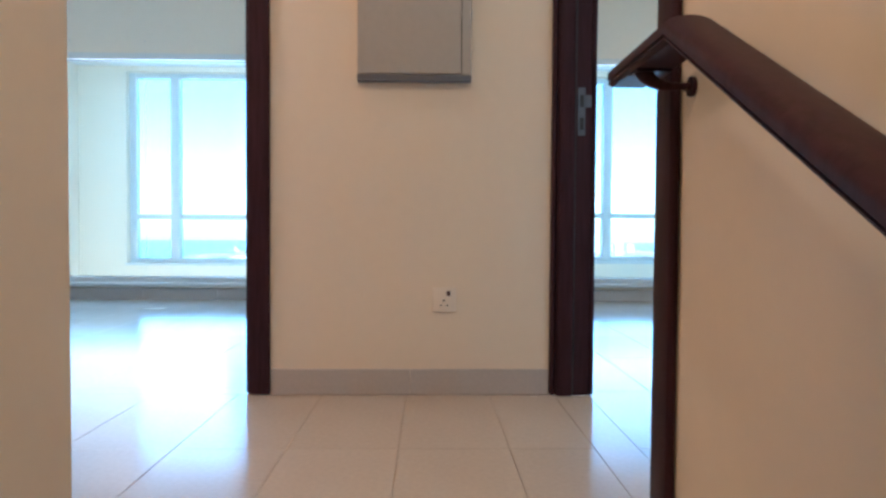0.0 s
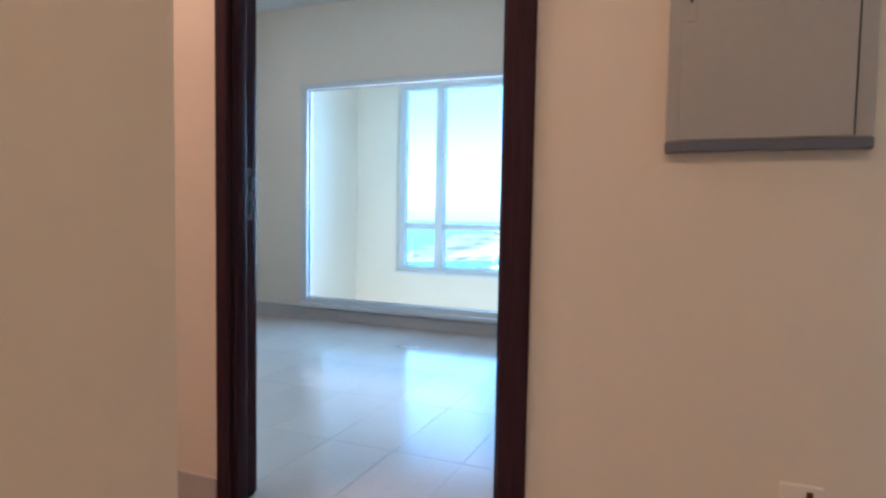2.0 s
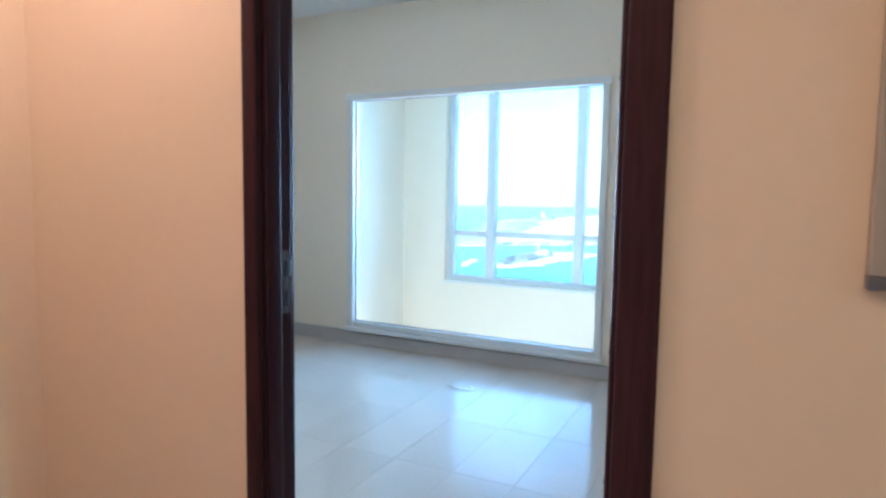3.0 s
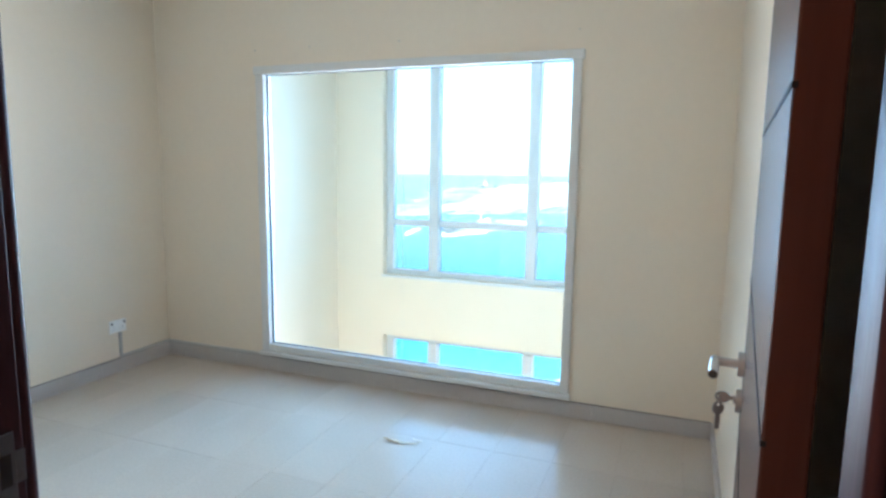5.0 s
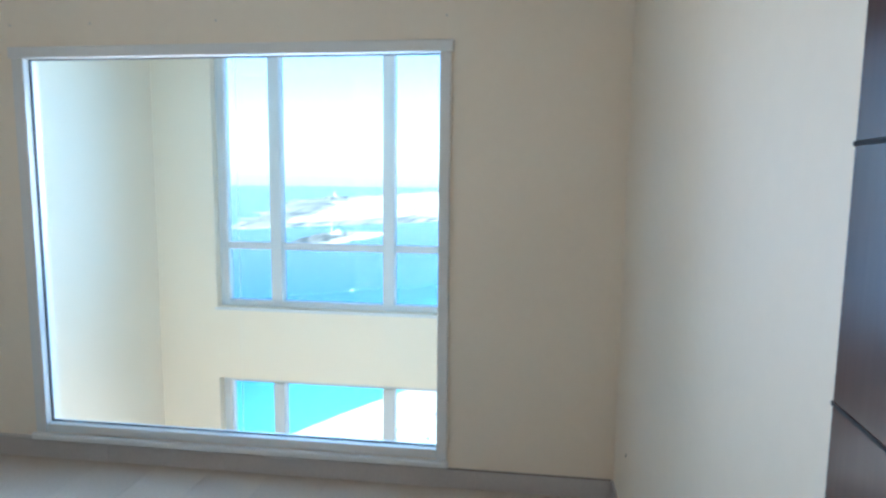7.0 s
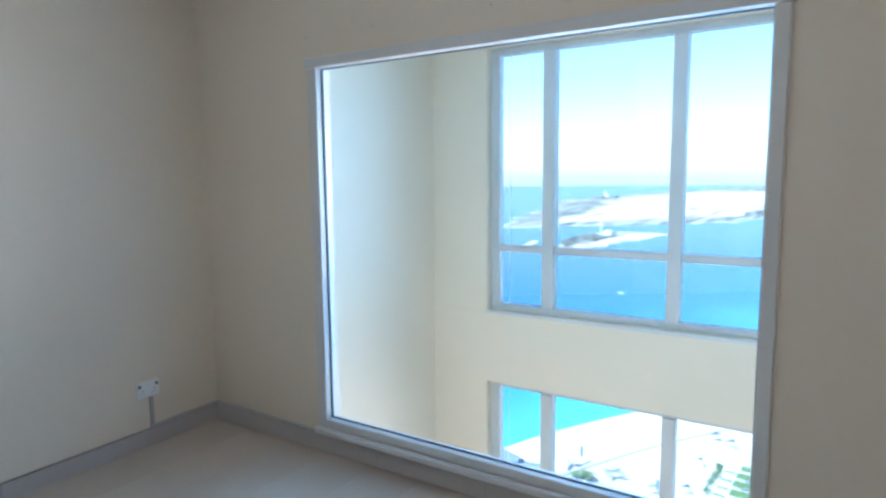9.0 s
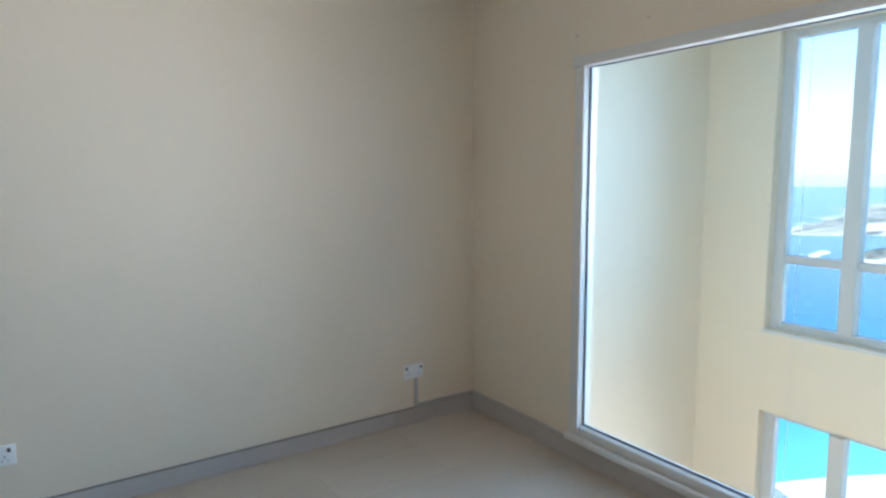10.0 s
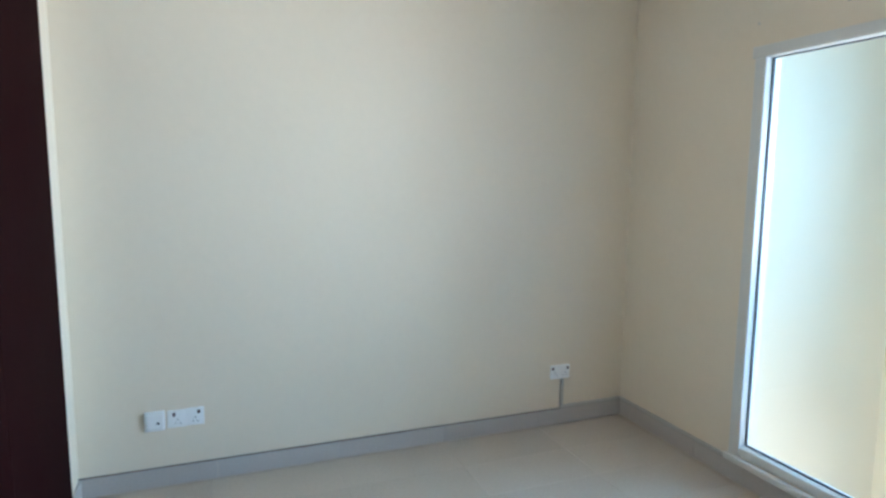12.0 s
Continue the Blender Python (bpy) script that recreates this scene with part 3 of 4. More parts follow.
def litter(name, x, y, size, mat, label, seed):
    rnd = random.Random(seed)
    bm = bmesh.new()
    for i in range(9):
        t = i / 8 - 0.5
        px, py = t * size, 0.35 * size * (t * t - 0.1) + rnd.uniform(-1, 1) * size * 0.05
        r = size * rnd.uniform(0.07, 0.13)
        bmesh.ops.create_icosphere(bm, subdivisions=2, radius=r, matrix=Matrix.Translation((px, py, 0.004)) @ Matrix.Diagonal((1.3, 0.7, 0.16, 1)))
    for v in bm.verts:
        v.co += Vector((rnd.uniform(-1, 1), rnd.uniform(-1, 1), 0)) * size * 0.02
        v.co.z = max(v.co.z, 0.0005)
    ob = part(name, bm, mat, None)
    ob.matrix_basis = pose(x, y, 0.0025, 0, 0, rnd.uniform(-15, 15))
    return tagged(ob, label, "litter")


litter("dirt_smear", -0.590, 2.356, 0.085, MUD, "brown dried dirt smear on the floor", 5)
litter("paper_scrap", -0.520, 2.362, 0.115, PAPER, "crumpled pale paper scrap lying on the floor", 3)
litter("paper_scrap", -0.470, 2.412, 0.050, PAPER, "small torn pale paper scrap on the floor", 11)
litter("dirt_speck", 0.03, 1.67, 0.012, MUD, "tiny dark dirt speck on the floor tiles", 6)
litter("dirt_speck", 2.63, 1.95, 0.02, MUD, "tiny dark dirt speck on the floor tiles", 7)
litter("dirt_speck", 3.05, 1.70, 0.025, MUD, "tiny dark dirt speck on the floor tiles", 8)
litter("plaster_crumb", 1.90, -0.045, 0.02, PLATE, "small white plaster crumb beside the door frame", 9)

# ---- outside, far below: sea, beach, islands ----
SEA = -80.0


def sea_material():
    m = bpy.data.materials.new("turquoise_sea")
    m.use_nodes = True
    n, l = m.node_tree.nodes, m.node_tree.links
    b = n["Principled BSDF"]
    co = n.new("ShaderNodeTexCoord")
    sep = n.new("ShaderNodeSeparateXYZ")
    l.new(co.outputs["Object"], sep.inputs[0])
    # shallow water lies along the beach, which runs roughly along x = 0.54 y - 165
    a = n.new("ShaderNodeMath")
    a.operation, a.inputs[1].default_value, a.inputs[2].default_value = "MULTIPLY_ADD", 0.54, -165
    l.new(sep.outputs["Y"], a.inputs[0])
    d = n.new("ShaderNodeMath")
    d.operation = "SUBTRACT"
    l.new(a.outputs[0], d.inputs[0])
    l.new(sep.outputs["X"], d.inputs[1])
    noise_t = n.new("ShaderNodeTexNoise")
    noise_t.inputs["Scale"].default_value, noise_t.inputs["Detail"].default_value = 0.012, 5
    l.new(co.outputs["Object"], noise_t.inputs["Vector"])
    add = n.new("ShaderNodeMath")
    add.operation, add.inputs[1].default_value = "MULTIPLY_ADD", 160
    l.new(noise_t.outputs["Fac"], add.inputs[0])
    l.new(d.outputs[0], add.inputs[2])
    ramp = n.new("ShaderNodeValToRGB")
    mr = n.new("ShaderNodeMapRange")
    mr.inputs["From Min"].default_value, mr.inputs["From Max"].default_value = 60, 420
    l.new(add.outputs[0], mr.inputs["Value"])
    l.new(mr.outputs[0], ramp.inputs[0])
    ramp.color_ramp.elements[0].color = (0.10, 0.42, 0.40, 1)
    ramp.color_ramp.elements[1].color = (0.0, 0.082, 0.160, 1)
    el = ramp.color_ramp.elements.new(0.35)
    el.color = (0.002, 0.135, 0.215, 1)
    l.new(ramp.outputs[0], b.inputs["Base Color"])
    b.inputs["Roughness"].default_value = 0.22
    b.inputs["Specular IOR Level"].default_value = 0.12
    return m


SEA_MAT = sea_material()
SAND = material("pale_sand", (0.62, 0.55, 0.44), 0.95, grain=0.1, grain_scale=0.5, stain=0.25, stain_scale=0.03)


def patchy(name, light, dark, scale, lo, hi, stretch):
    """Pale sand broken by sharp-edged patches of scrub."""
    m = bpy.data.materials.new(name)
    m.use_nodes = True
    n, l = m.node_tree.nodes, m.node_tree.links
    b = n["Principled BSDF"]
    b.inputs["Roughness"].default_value, b.inputs["Specular IOR Level"].default_value = 0.95, 0.1
    co, mp = n.new("ShaderNodeTexCoord"), n.new("ShaderNodeMapping")
    mp.inputs["Scale"].default_value = stretch
    l.new(co.outputs["Object"], mp.inputs["Vector"])
    t = n.new("ShaderNodeTexNoise")
    t.inputs["Scale"].default_value, t.inputs["Detail"].default_value, t.inputs["Roughness"].default_value = scale, 9, 0.72
    l.new(mp.outputs[0], t.inputs["Vector"])
    ramp = n.new("ShaderNodeValToRGB")
    ramp.color_ramp.elements[0].position, ramp.color_ramp.elements[0].color = lo, (*dark, 1)
    ramp.color_ramp.elements[1].position, ramp.color_ramp.elements[1].color = hi, (*light, 1)
    l.new(t.outputs["Fac"], ramp.inputs[0])
    l.new(ramp.outputs[0], b.inputs["Base Color"])
    return m


FLATS = patchy("bright_reclaimed_sand", (0.60, 0.54, 0.45), (0.20, 0.19, 0.16), 0.05, 0.36, 0.46, (1.1, 0.09, 1))
SCRUB = patchy("scrubby_island_sand", (0.48, 0.43, 0.35), (0.10, 0.11, 0.10), 0.06, 0.42, 0.60, (1.2, 0.10, 1))
DARKSCRUB = patchy("scrubby_island_soil", (0.55, 0.48, 0.38), (0.07, 0.08, 0.07), 0.11, 0.48, 0.60, (1.2, 0.18, 1))
PAVING = material("pale_paving", (0.60, 0.57, 0.52), 0.9, grain=0.1, grain_scale=1.0, stain=0.15, stain_scale=0.05)
LEAFY = material("green_planting", (0.10, 0.16, 0.08), 0.9, grain=0.4, grain_scale=1.2)
TRUNKWOOD = material("palm_trunk", (0.18, 0.13, 0.09), 0.9, grain=0.2, grain_scale=4)
CLOTH = material("blue_grey_shade_cloth", (0.16, 0.20, 0.26), 0.9, grain=0.1)
PALE_CLOTH = material("pale_grey_canvas", (0.50, 0.51, 0.52), 0.9, grain=0.1)
GRASS = material("mown_grass", (0.12, 0.19, 0.07), 0.95, grain=0.3, grain_scale=2.0, stain=0.2, stain_scale=0.3)
WHITE = material("white_plaster", (0.75, 0.74, 0.71), 0.8, grain=0.05, grain_scale=0.3)
WINDOWS = material("dark_window_band", (0.12, 0.15, 0.18), 0.3)

bm = bmesh.new()
xs = [-5000 + 500 * i for i in range(21)]
ys = [6.5, 60, 150, 300, 600, 1200, 2400, 3600, 4990]
grid = [[bm.verts.new((x, y, SEA)) for x in xs] for y in ys]
for r0, r1 in zip(grid, grid[1:]):
    for i in range(len(xs) - 1):
        bm.faces.new((r0[i], r0[i + 1], r1[i + 1], r1[i]))
tagged(part("water", bm, SEA_MAT, None), "turquoise and blue sea reaching to the horizon", "sea", kind="structure")


def shore(y):
    """The beach's water line."""
    return -165 + 0.54 * y + 2.0 * math.sin(y * 0.06) + (0.0035 * max(0, y - 215) ** 2 if y < 700 else 0.0035 * 485 ** 2 + 3.4 * (y - 700))


bm = bmesh.new()
rows = []
for y in [6.6 + 12 * i for i in range(26)] + [340, 420, 500]:
    x0 = shore(y)
    rows.append([bm.verts.new((x0 + u, y, SEA + z + 0.08 * noise.noise(Vector((u * 0.2, y * 0.1, 0))))) for u, z in ((-1.5, -0.5), (0, 0.12), (3, 0.4), (10, 0.8), (30, 1.2), (100, 1.3), (500, 1.4), (2000, 1.4))])
for r0, r1 in zip(rows, rows[1:]):
    for i in range(len(r0) - 1):
        bm.faces.new((r0[i], r0[i + 1], r1[i + 1], r1[i]))
tagged(part("ground", bm, SAND, None, smooth=True), "pale sand beach sloping into the sea", "beach", kind="structure")


def island(name, left, right, y0, y1, n, tall, mat, label, seed):
    bm = bmesh.new()
    rows = []
    for i in range(n + 1):
        y = y0 + (y1 - y0) * (i / n) ** 1.6
        a, b = left(y), right(y)
        w = b - a
        a += w * (0.14 * noise.noise(Vector((seed, y * 0.006, 0))) + 0.22 * noise.noise(Vector((seed, y * 0.035, 3))))
        b += w * (0.14 * noise.noise(Vector((seed + 9, y * 0.006, 0))) + 0.22 * noise.noise(Vector((seed + 9, y * 0.035, 3))))
        row = []
        for k in range(15):
            u = k / 14
            edge = min(1, 6 * u, 6 * (1 - u)) * min(1, 12 * i / n, 12 * (1 - i / n))
            h = tall * edge * (0.55 + 0.45 * noise.noise(Vector((u * 5, y * 0.01, seed))))
            row.append(bm.verts.new((a + (b - a) * u, y, SEA - 0.5 + 0.9 * edge + h)))
        rows.append(row)
    for r0, r1 in zip(rows, rows[1:]):
        for k in range(14):
            bm.faces.new((r0[k], r0[k + 1], r1[k + 1], r1[k]))
    return tagged(part(name, bm, mat, None, smooth=True), label, "island", kind="structure")


def lens_shape(y, y0, y1, amount):
    t = (y - y0) / (y1 - y0)
    return amount * math.sin(math.pi * min(max(t, 0), 1)) ** 0.6


island("large_island", lambda y: -450 - 0.31 * (min(y, 1900) - 880) + 0.12 * max(0, y - 2300), lambda y: -440 + min(1.15 * (y - 880), 330 + 0.22 * (y - 1180)), 880, 4300, 60, 5, SCRUB, "large flat sandy reclaimed island out in the sea", 2)
island("large_island_flats", lambda y: -400 - 0.27 * (min(y, 1900) - 980) + 0.12 * max(0, y - 2300), lambda y: -395 + min(0.95 * (y - 980), 250 + 0.16 * (y - 1180)), 960, 3300, 60, 9, FLATS, "bright graded sand flats on the large island", 2)
island("sand_spit", lambda y: -100 + 0.05 * (y - 1280), lambda y: -95 + 0.05 * (y - 1280) + lens_shape(y, 1270, 4200, 900), 1270, 4200, 40, 4, SCRUB, "flat sandy land across the water", 5)
island("large_island_shore", lambda y: -462 - 0.31 * (min(y, 1900) - 868) + 0.12 * max(0, y - 2300), lambda y: -440 + min(1.18 * (y - 868), 340 + 0.22 * (y - 1168)), 866, 3000, 60, 0.4, SAND, "white sand shore round the large island", 2)
island("small_island", lambda y: -252 - lens_shape(y, 665, 880, 30) - 0.04 * (y - 665), lambda y: -250 + lens_shape(y, 665, 880, 13) + 0.05 * (y - 665), 665, 880, 44, 3.4, DARKSCRUB, "small scrubby dark island", 7)
island("sand_bank", lambda y: -253 - lens_shape(y, 648, 900, 26) - 0.04 * (y - 648), lambda y: -246 + lens_shape(y, 648, 900, 20) + 0.22 * (y - 648), 648, 900, 44, 0.6, SAND, "white sand bank round the small island", 7)
island("sand_bar", lambda y: -300 - 0.3 * (y - 640), lambda y: -290 - 0.22 * (y - 640), 640, 720, 16, 0.6, SAND, "thin pale sand bar in the sea", 19)
island("breakwater", lambda y: -465 - 0.25 * (y - 1300), lambda y: -458 - 0.25 * (y - 1300), 1050, 1600, 24, 2, SAND, "thin pale breakwater in the sea", 11)

# house and mast on the small island
hs = base("island_building", (-254, 822, SEA + 1.5), "white domed building on the small island", "building")
part("body", solid(-6, 6, -5, 5, -1.2, 3.5, bevel=0.3), WHITE, hs)
bm = bmesh.new()
bmesh.ops.create_uvsphere(bm, u_segments=20, v_segments=10, radius=4, matrix=Matrix.Translation((0, 0, 3.4)) @ Matrix.Diagonal((1.2, 0.9, 0.7, 1)))
part("dome", bm, WHITE, hs, smooth=True)
part("wing", solid(-14, -6, -3, 3, -1.2, 2, bevel=0.2), WHITE, hs)
ms = base("mast", (-262, 818, SEA + 1), "tall thin white mast on the small island", "mast")
part("pole", rod(bmesh.new(), (0, 0, -1), (0, 0, 24), 0.9, 10, 0.4), WHITE, ms)
part("footing", solid(-2, 2, -2, 2, -1, 1.2, bevel=0.1), WHITE, ms)
mn = base("monument", (-680, 2180, SEA + 3), "sail-shaped white tower far out on the island", "building")
bm = bmesh.new()
pr = [(-12, 0), (18, 0), (6, 6), (-3, 14), (-7, 25)]
fr, bk = [bm.verts.new((x, -5, z)) for x, z in pr], [bm.verts.new((x, 5, z)) for x, z in pr]
bm.faces.new(fr)
bm.faces.new(bk[::-1])
for k in range(5):
    bm.faces.new((fr[k], fr[(k + 1) % 5], bk[(k + 1) % 5], bk[k]))
part("tower", bm, WHITE, mn)
part("podium", solid(-40, 40, -14, 14, -4, 5, bevel=0.5), DARKSCRUB, mn, "low dark podium")
bt = base("boat", (-120, 421, SEA), "small white motor boat on the sea", "boat", turn=80)
bm = solid(-0.7, 0.7, -2.0, 2.0, -0.2, 0.6)
for v in bm.verts:
    if v.co.y > 0:
        v.co.x *= 0.25
part("hull", bm, WHITE, bt)
part("cabin", solid(-0.5, 0.5, -1.1, 0.4, 0.6, 1.0, bevel=0.12), WHITE, bt)

# promenade wall that follows the beach
bm = bmesh.new()
prev = None
for i in range(60):
    y = 95 + 2.4 * i
    x = shore(y) + 26 + 0.1 * (y - 148)
    ring = [bm.verts.new((x + dx, y, SEA + z)) for dx, z in ((0, 0.2), (0, 2.0), (0.7, 2.0), (0.7, 0.2))]
    if prev:
        for k in range(4):
            bm.faces.new((prev[k], prev[(k + 1) % 4], ring[(k + 1) % 4], ring[k]))
    prev = ring
tagged(part("promenade_wall", bm, PAVING, None), "low curved promenade wall behind the beach", "low wall", kind="structure")
bm = bmesh.new()
prev = None
for i in range(50):
    y = 95 + 3 * i
    x = shore(y) + 55 + 4 * math.sin(i * 0.15)
    ring = [bm.verts.new((x + dx, y, SEA + 1.45)) for dx in (0, 7)]
    if prev:
        bm.faces.new((prev[0], prev[1], ring[1], ring[0]))
    prev = ring
tagged(part("road", bm, PAVING, None), "pale promenade path behind the beach", "path", kind="structure")


def palm(x, y, tall, seed):
    rnd = random.Random(seed)
    e = base("palm_tree", (x, y, SEA + 1.1), "low bushy palm tree on the beach promenade", "tree", group="beach palms")
    bm = bmesh.new()
    for k in range(4):
        rod(bm, (0.05 * k, 0, tall * k / 4 - (0.2 if k == 0 else 0)), (0.05 * (k + 1), 0, tall * (k + 1) / 4), 0.22 - 0.03 * k, 8, 0.2 - 0.03 * k)
    part("trunk", bm, TRUNKWOOD, e)
    bm = bmesh.new()
    for k in range(18):
        a = 2 * math.pi * k / 18 + rnd.uniform(-0.2, 0.2)
        up = rnd.uniform(0.1, 0.7)
        pts = []
        for q in range(5):
            r = 1.9 * q / 4
            pts.append((Vector((0.2 + r * math.cos(a), r * math.sin(a), tall + up * r - 0.32 * r * r)), 0.26 * math.sin(math.pi * (q + 0.6) / 5.2)))
        side = Vector((-math.sin(a), math.cos(a), 0))
        vs = [(bm.verts.new(p + side * w), bm.verts.new(p + Vector((0, 0, 0.08))), bm.verts.new(p - side * w)) for p, w in pts]
        for u, v in zip(vs, vs[1:]):
            bm.faces.new((u[0], u[1], v[1], v[0]))
            bm.faces.new((u[1], u[2], v[2], v[1]))
    part("crown", bm, LEAFY, e)


for i, (x, y) in enumerate(((-53.2, 150.2), (-51.3, 151.2), (-49.9, 150.4))):
    palm(x, y, 1.6 + 0.4 * (i % 3), i)


def crossed_shade(x, y, turn):
    e = base("beach_sail", (x, y, SEA + 1.1), "blue-grey beach shape drawn as two crossed shade sails", "tent", group="beach tents", turn=turn)
    for a in (8, 62):
        bm = solid(-2.7, 2.7, -0.45, 0.45, 2.6, 2.66, bevel=0.02)
        bmesh.ops.rotate(bm, verts=bm.verts, cent=(0, 0, 0), matrix=Matrix.Rotation(radians(a), 3, "Z"))
        bmesh.ops.translate(bm, vec=(0, 0, 0.1 if a > 8 else 0), verts=bm.verts)
        part("sail", bm, CLOTH, e)
    part("pole", rod(bmesh.new(), (0, 0, -0.2), (0, 0, 2.7), 0.1, 8), WHITE, e)


def sail_shade(x, y, turn, size):
    e = base("beach_sail", (x, y, SEA + 1.1), "small blue-grey beach shape drawn as a triangular sail", "tent", group="beach tents", turn=turn)
    bm = bmesh.new()
    tips = [Vector((-size, -0.3 * size, 2.2)), Vector((size, -0.35 * size, 2.9)), Vector((0.1 * size, 0.6 * size, 3.1))]
    mid = sum(tips, Vector()) / 3 - Vector((0, 0, 0.35))
    top = [bm.verts.new(p) for p in tips] + [bm.verts.new((tips[k] + tips[(k + 1) % 3]) / 2 * 0.8 + mid * 0.2) for k in range(3)] + [bm.verts.new(mid)]
    for k in range(3):
        bm.faces.new((top[k], top[3 + k], top[6]))
        bm.faces.new((top[3 + k], top[(k + 1) % 3], top[6]))
    bmesh.ops.solidify(bm, geom=bm.faces[:], thickness=0.04)
    part("sail", bm, CLOTH, e)
    for p in tips:
        part("pole", rod(bmesh.new(), (p.x, p.y, -0.2), (p.x, p.y, p.z), 0.08, 8), WHITE, e)


def parasol(x, y, r):
    e = base("beach_parasol", (x, y, SEA + 1.1), "pale grey beach parasol with a pointed canopy", "parasol", group="beach parasols")
    bm = bmesh.new()
    bmesh.ops.create_cone(bm, cap_ends=False, segments=8, radius1=r, radius2=0.05, depth=0.7, matrix=Matrix.Translation((0, 0, 2.5)))
    bmesh.ops.solidify(bm, geom=bm.faces[:], thickness=0.03)
    part("canopy", bm, PALE_CLOTH, e)
    part("pole", rod(bmesh.new(), (0, 0, -0.2), (0, 0, 2.9), 0.05, 8), WHITE, e)


# sails stand in for small blue-grey beach shapes, some of unclear kind
crossed_shade(-44.4, 154.7, 0)
crossed_shade(-32.8, 153.2, 40)
for x, y, a, z in ((-25.3, 193.9, 10, 2.2), (-20.6, 190.8, -25, 1.9), (-26.4, 173.7, -30, 1.6), (-26.5, 156.3, -10, 1.7)):
    sail_shade(x, y, a, z)
for x, y, r in ((-57.8, 155.9, 1.3), (-55.9, 156.6, 1.2), (-57.0, 153.6, 1.2)):
    parasol(x, y, r)
lm = base("sign_pylon", (-54.6, 158.6, SEA + 1.0), "slim sign pylon with a dark top and white foot", "sign")
part("foot", solid(-0.28, 0.28, -0.2, 0.2, -0.3, 2.6, bevel=0.03), WHITE, lm)
part("panel", solid(-0.34, 0.34, -0.22, 0.22, 2.61, 5.8, bevel=0.03), CLOTH, lm, "dark blue-grey sign panel")


def beach_house(x, y, turn, l, w, h, rise):
    e = base("beach_house", (x, y, SEA + 1.0), "white beach pavilion under a blue-grey gabled roof", "building", group="beach pavilions", turn=turn)
    part("wall", solid(-l / 2, l / 2, -w / 2, w / 2, -0.3, h, bevel=0.03), WHITE, e)
    for k in range(3):
        cx = -l / 3 + k * l / 3
        part("window", solid(cx - 0.6, cx + 0.6, -w / 2 - 0.03, -w / 2 + 0.02, 0.9, h - 0.5, bevel=0.01), WINDOWS, e)
    for sgn in (-1, 1):
        bm = bmesh.new()
        p = [(-l / 2 - 0.5, sgn * (w / 2 + 0.6), h - 0.1), (l / 2 + 0.5, sgn * (w / 2 + 0.6), h - 0.1), (l / 2 + 0.5, 0, h + rise), (-l / 2 - 0.5, 0, h + rise)]
        lower = [bm.verts.new(q) for q in p]
        upper = [bm.verts.new((q[0], q[1], q[2] + 0.15)) for q in p]
        bm.faces.new(lower)
        bm.faces.new(upper[::-1])
        for k in range(4):
            bm.faces.new((lower[k], lower[(k + 1) % 4], upper[(k + 1) % 4], upper[k]))
        part("roof", bm, CLOTH, e, "blue-grey roof slope")


beach_house(-71.6, 147.4, -23, 8.5, 4.5, 2.6, 1.6)
beach_house(-64.6, 147.6, 10, 3.4, 2.6, 2.0, 0.9)

# lawn terraces and benches between the hedges
for k, (x, y, w, d) in enumerate(((-13.2, 178.5, 6.5, 3.4), (-14.0, 173.6, 6.0, 3.4), (-14.4, 168.6, 5.6, 3.6), (-14.6, 163.4, 5.4, 3.6))):
    t = tagged(part("lawn_terrace", solid(-w / 2, w / 2, -d / 2, d / 2, -0.4, 0.25, bevel=0.08), GRASS, None), "raised rectangular bed of mown green grass", "lawn", group="lawn terraces")
    t.matrix_basis = pose(x, y, SEA + 1.3, 0, 0, -6)
for k, (x, y) in enumerate(((-18.6, 174.2), (-18.9, 169.0), (-19.2, 164.2), (-19.4, 159.8), (-12.8, 176.0), (-13.4, 171.1), (-13.8, 166.0))):
    e = base("bench", (x, y, SEA + 1.35), "long dark park bench beside the lawn", "bench", group="promenade benches", turn=-4)
    part("seat", solid(-1.3, 1.3, -0.3, 0.3, 0.42, 0.52, bevel=0.02), CLOTH, e)
    for q in (-1.0, 1.0):
        part("leg", solid(q - 0.12, q + 0.12, -0.26, 0.26, -0.3, 0.42, bevel=0.02), CLOTH, e)


def bush(x, y, r, seed):
    rnd = random.Random(seed)
    bm = bmesh.new()
    for k in range(70):
        p = Vector((rnd.gauss(0, 0.5), rnd.gauss(0, 0.5), abs(rnd.gauss(0, 0.35)))) * r
        bmesh.ops.create_icosphere(bm, subdivisions=1, radius=r * rnd.uniform(0.10, 0.22), matrix=Matrix.Translation(p))
    ob = part("shrub", bm, LEAFY, None)
    ob.matrix_basis = pose(x, y, SEA + 1.1)
    tagged(ob, "clump of green planting beside the promenade", "shrub", group="promenade planting")


for i in range(13):
    y = 178.5 - 1.6 * i
    bush(-22.0 + 0.5 * math.sin(i * 0.5), y, 0.75 + (i % 3) * 0.2, 40 + i)


# far skyline seen through the second doorway
def tower(x, y, w, d, h):
    e = base("apartment_tower", (x, y, SEA - 0.5), "pale hazy apartment tower far across the water", "building", group="far skyline")
    part("shaft", solid(-w / 2, w / 2, -d / 2, d / 2, 0, h, bevel=0.6, seg=1), WHITE, e)
    for k in range(int(h / 12)):
        part("window_band", solid(-w / 2 - 0.15, w / 2 + 0.15, -d / 2 - 0.15, d / 2 + 0.15, 6 + 12 * k, 9 + 12 * k), WINDOWS, e)
    part("roof", solid(-w / 3, w / 3, -d / 3, d / 3, h, h + 6), WHITE, e)


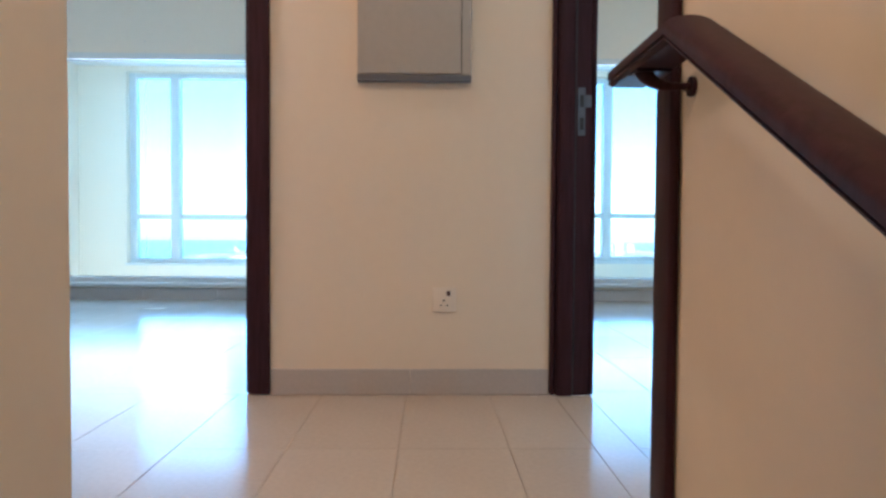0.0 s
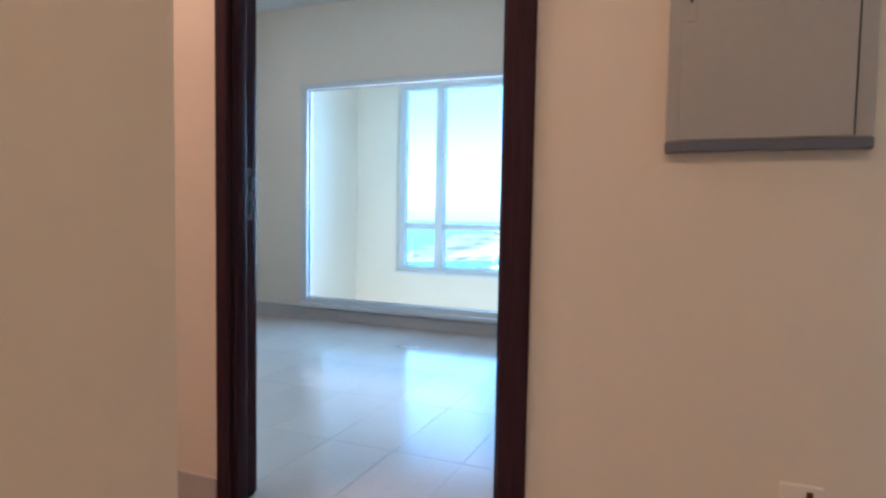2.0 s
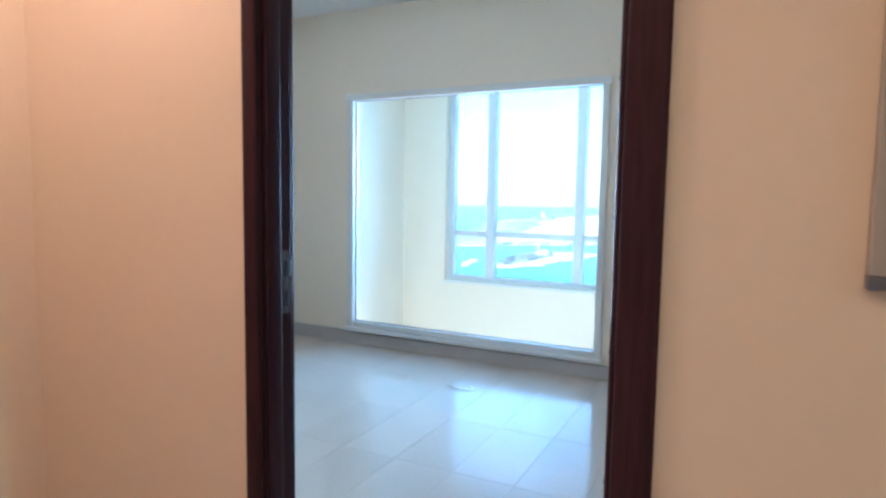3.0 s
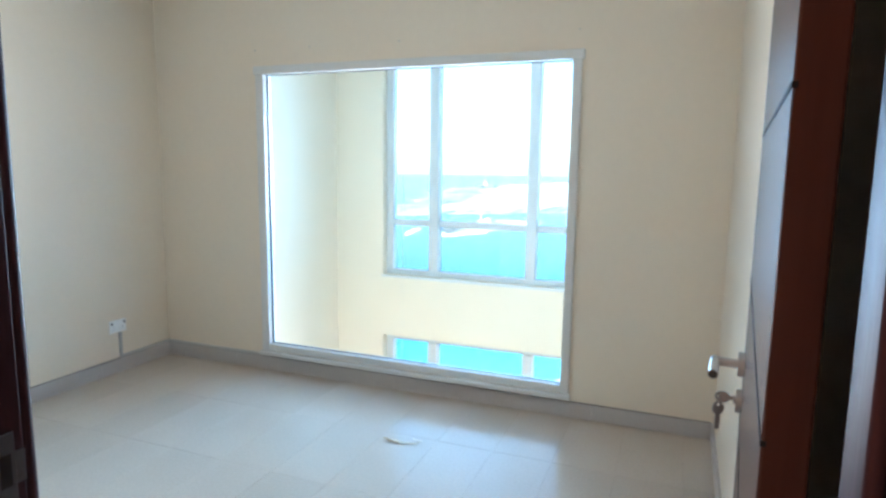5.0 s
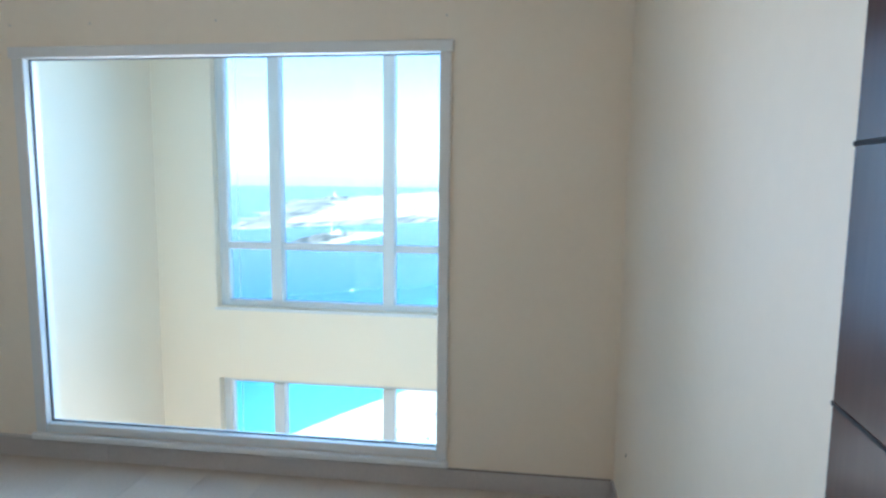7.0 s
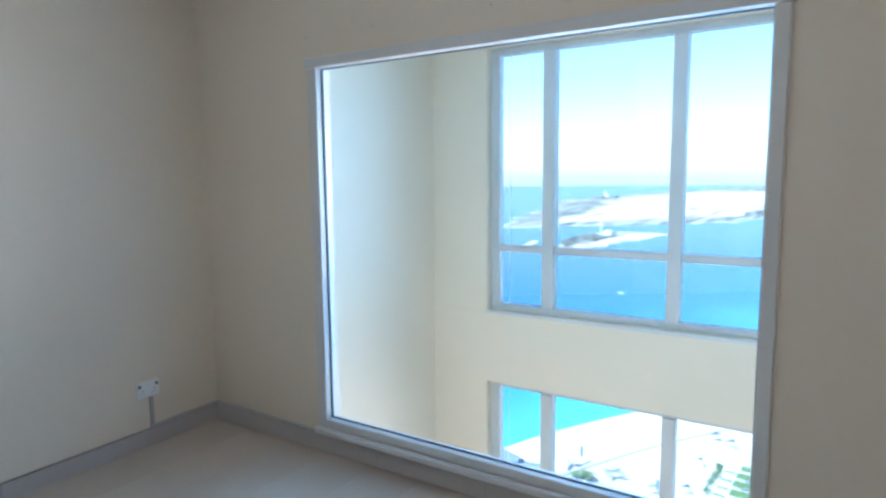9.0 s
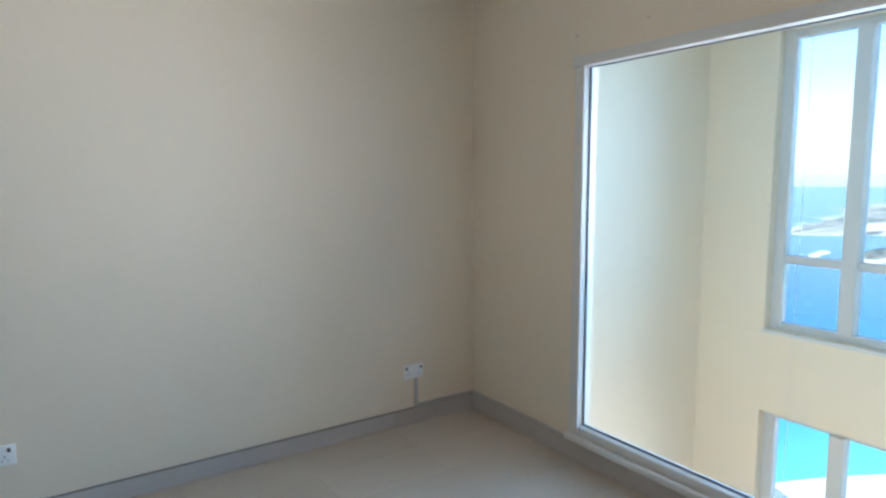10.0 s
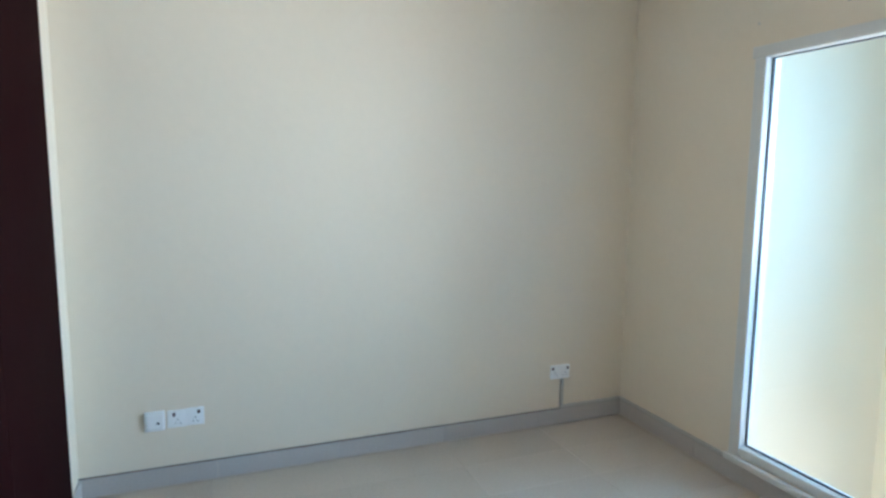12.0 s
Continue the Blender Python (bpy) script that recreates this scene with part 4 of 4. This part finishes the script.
island("far_shore", lambda y: 420 + 0.3 * (y - 2000), lambda y: 2100 + 0.2 * (y - 2000), 2050, 2900, 20, 3, SCRUB, "flat built-up shore far away", 15)
rnd = random.Random(12)
for i in range(18):
    x = 560 + 62 * i + rnd.uniform(-18, 18)
    tower(x, 2250 + rnd.uniform(-80, 260), rnd.uniform(16, 34), rnd.uniform(16, 30), rnd.choice((30, 40, 44, 56, 72, 88)))


# ---- floors, tile by tile ----
def tiled_floor(name, x0, x1, y0, y1, label):
    f = structure(name, [(x0, x1, y0, y1, -0.25, -0.003)], GROUT, label, "floor")
    px, py, ox, oy, gap = 0.302, 0.603, -0.066, 0.648, 0.0006
    meshes = {}
    i0, i1 = math.floor((x0 - ox) / px), math.ceil((x1 - ox) / px)
    j0, j1 = math.floor((y0 - oy) / py), math.ceil((y1 - oy) / py)
    for i in range(i0, i1):
        for j in range(j0, j1):
            a, b = max(x0, ox + i * px) + gap, min(x1, ox + (i + 1) * px) - gap
            c, d = max(y0, oy + j * py) + gap, min(y1, oy + (j + 1) * py) - gap
            if b - a < 0.01 or d - c < 0.01:
                continue
            k = (round(b - a, 4), round(d - c, 4))
            if k not in meshes:
                meshes[k] = finish("tile", solid(-k[0] / 2, k[0] / 2, -k[1] / 2, k[1] / 2, -0.0025, 0.0, bevel=0.0009, seg=1), TILE)
            t = new("tile", meshes[k])
            t.parent = f
            t.matrix_basis = pose((a + b) / 2, (c + d) / 2, 0.0, random.uniform(-0.03, 0.03), random.uniform(-0.03, 0.03), 0)


tiled_floor("floor_room", XL, XR, 0.085, YW, "polished cream floor tiles of the empty room")
tiled_floor("floor_second_room", X2L, X2R, -1.60, YW, "polished cream floor tiles of the second room")
tiled_floor("floor_landing", HL, SR, YS, 0.0, "polished cream floor tiles of the landing")
structure("floor_landing_ends", [(HL, SL, -1.6, YS, -0.25, 0.0), (D1 - o, D1 + DW + o, 0, 0.085, -0.25, -0.013), (SR, X2L, D2 - DW2 - o, D2 + o, -0.25, -0.013)], TILE, "cream floor at the ends of the landing", "floor")
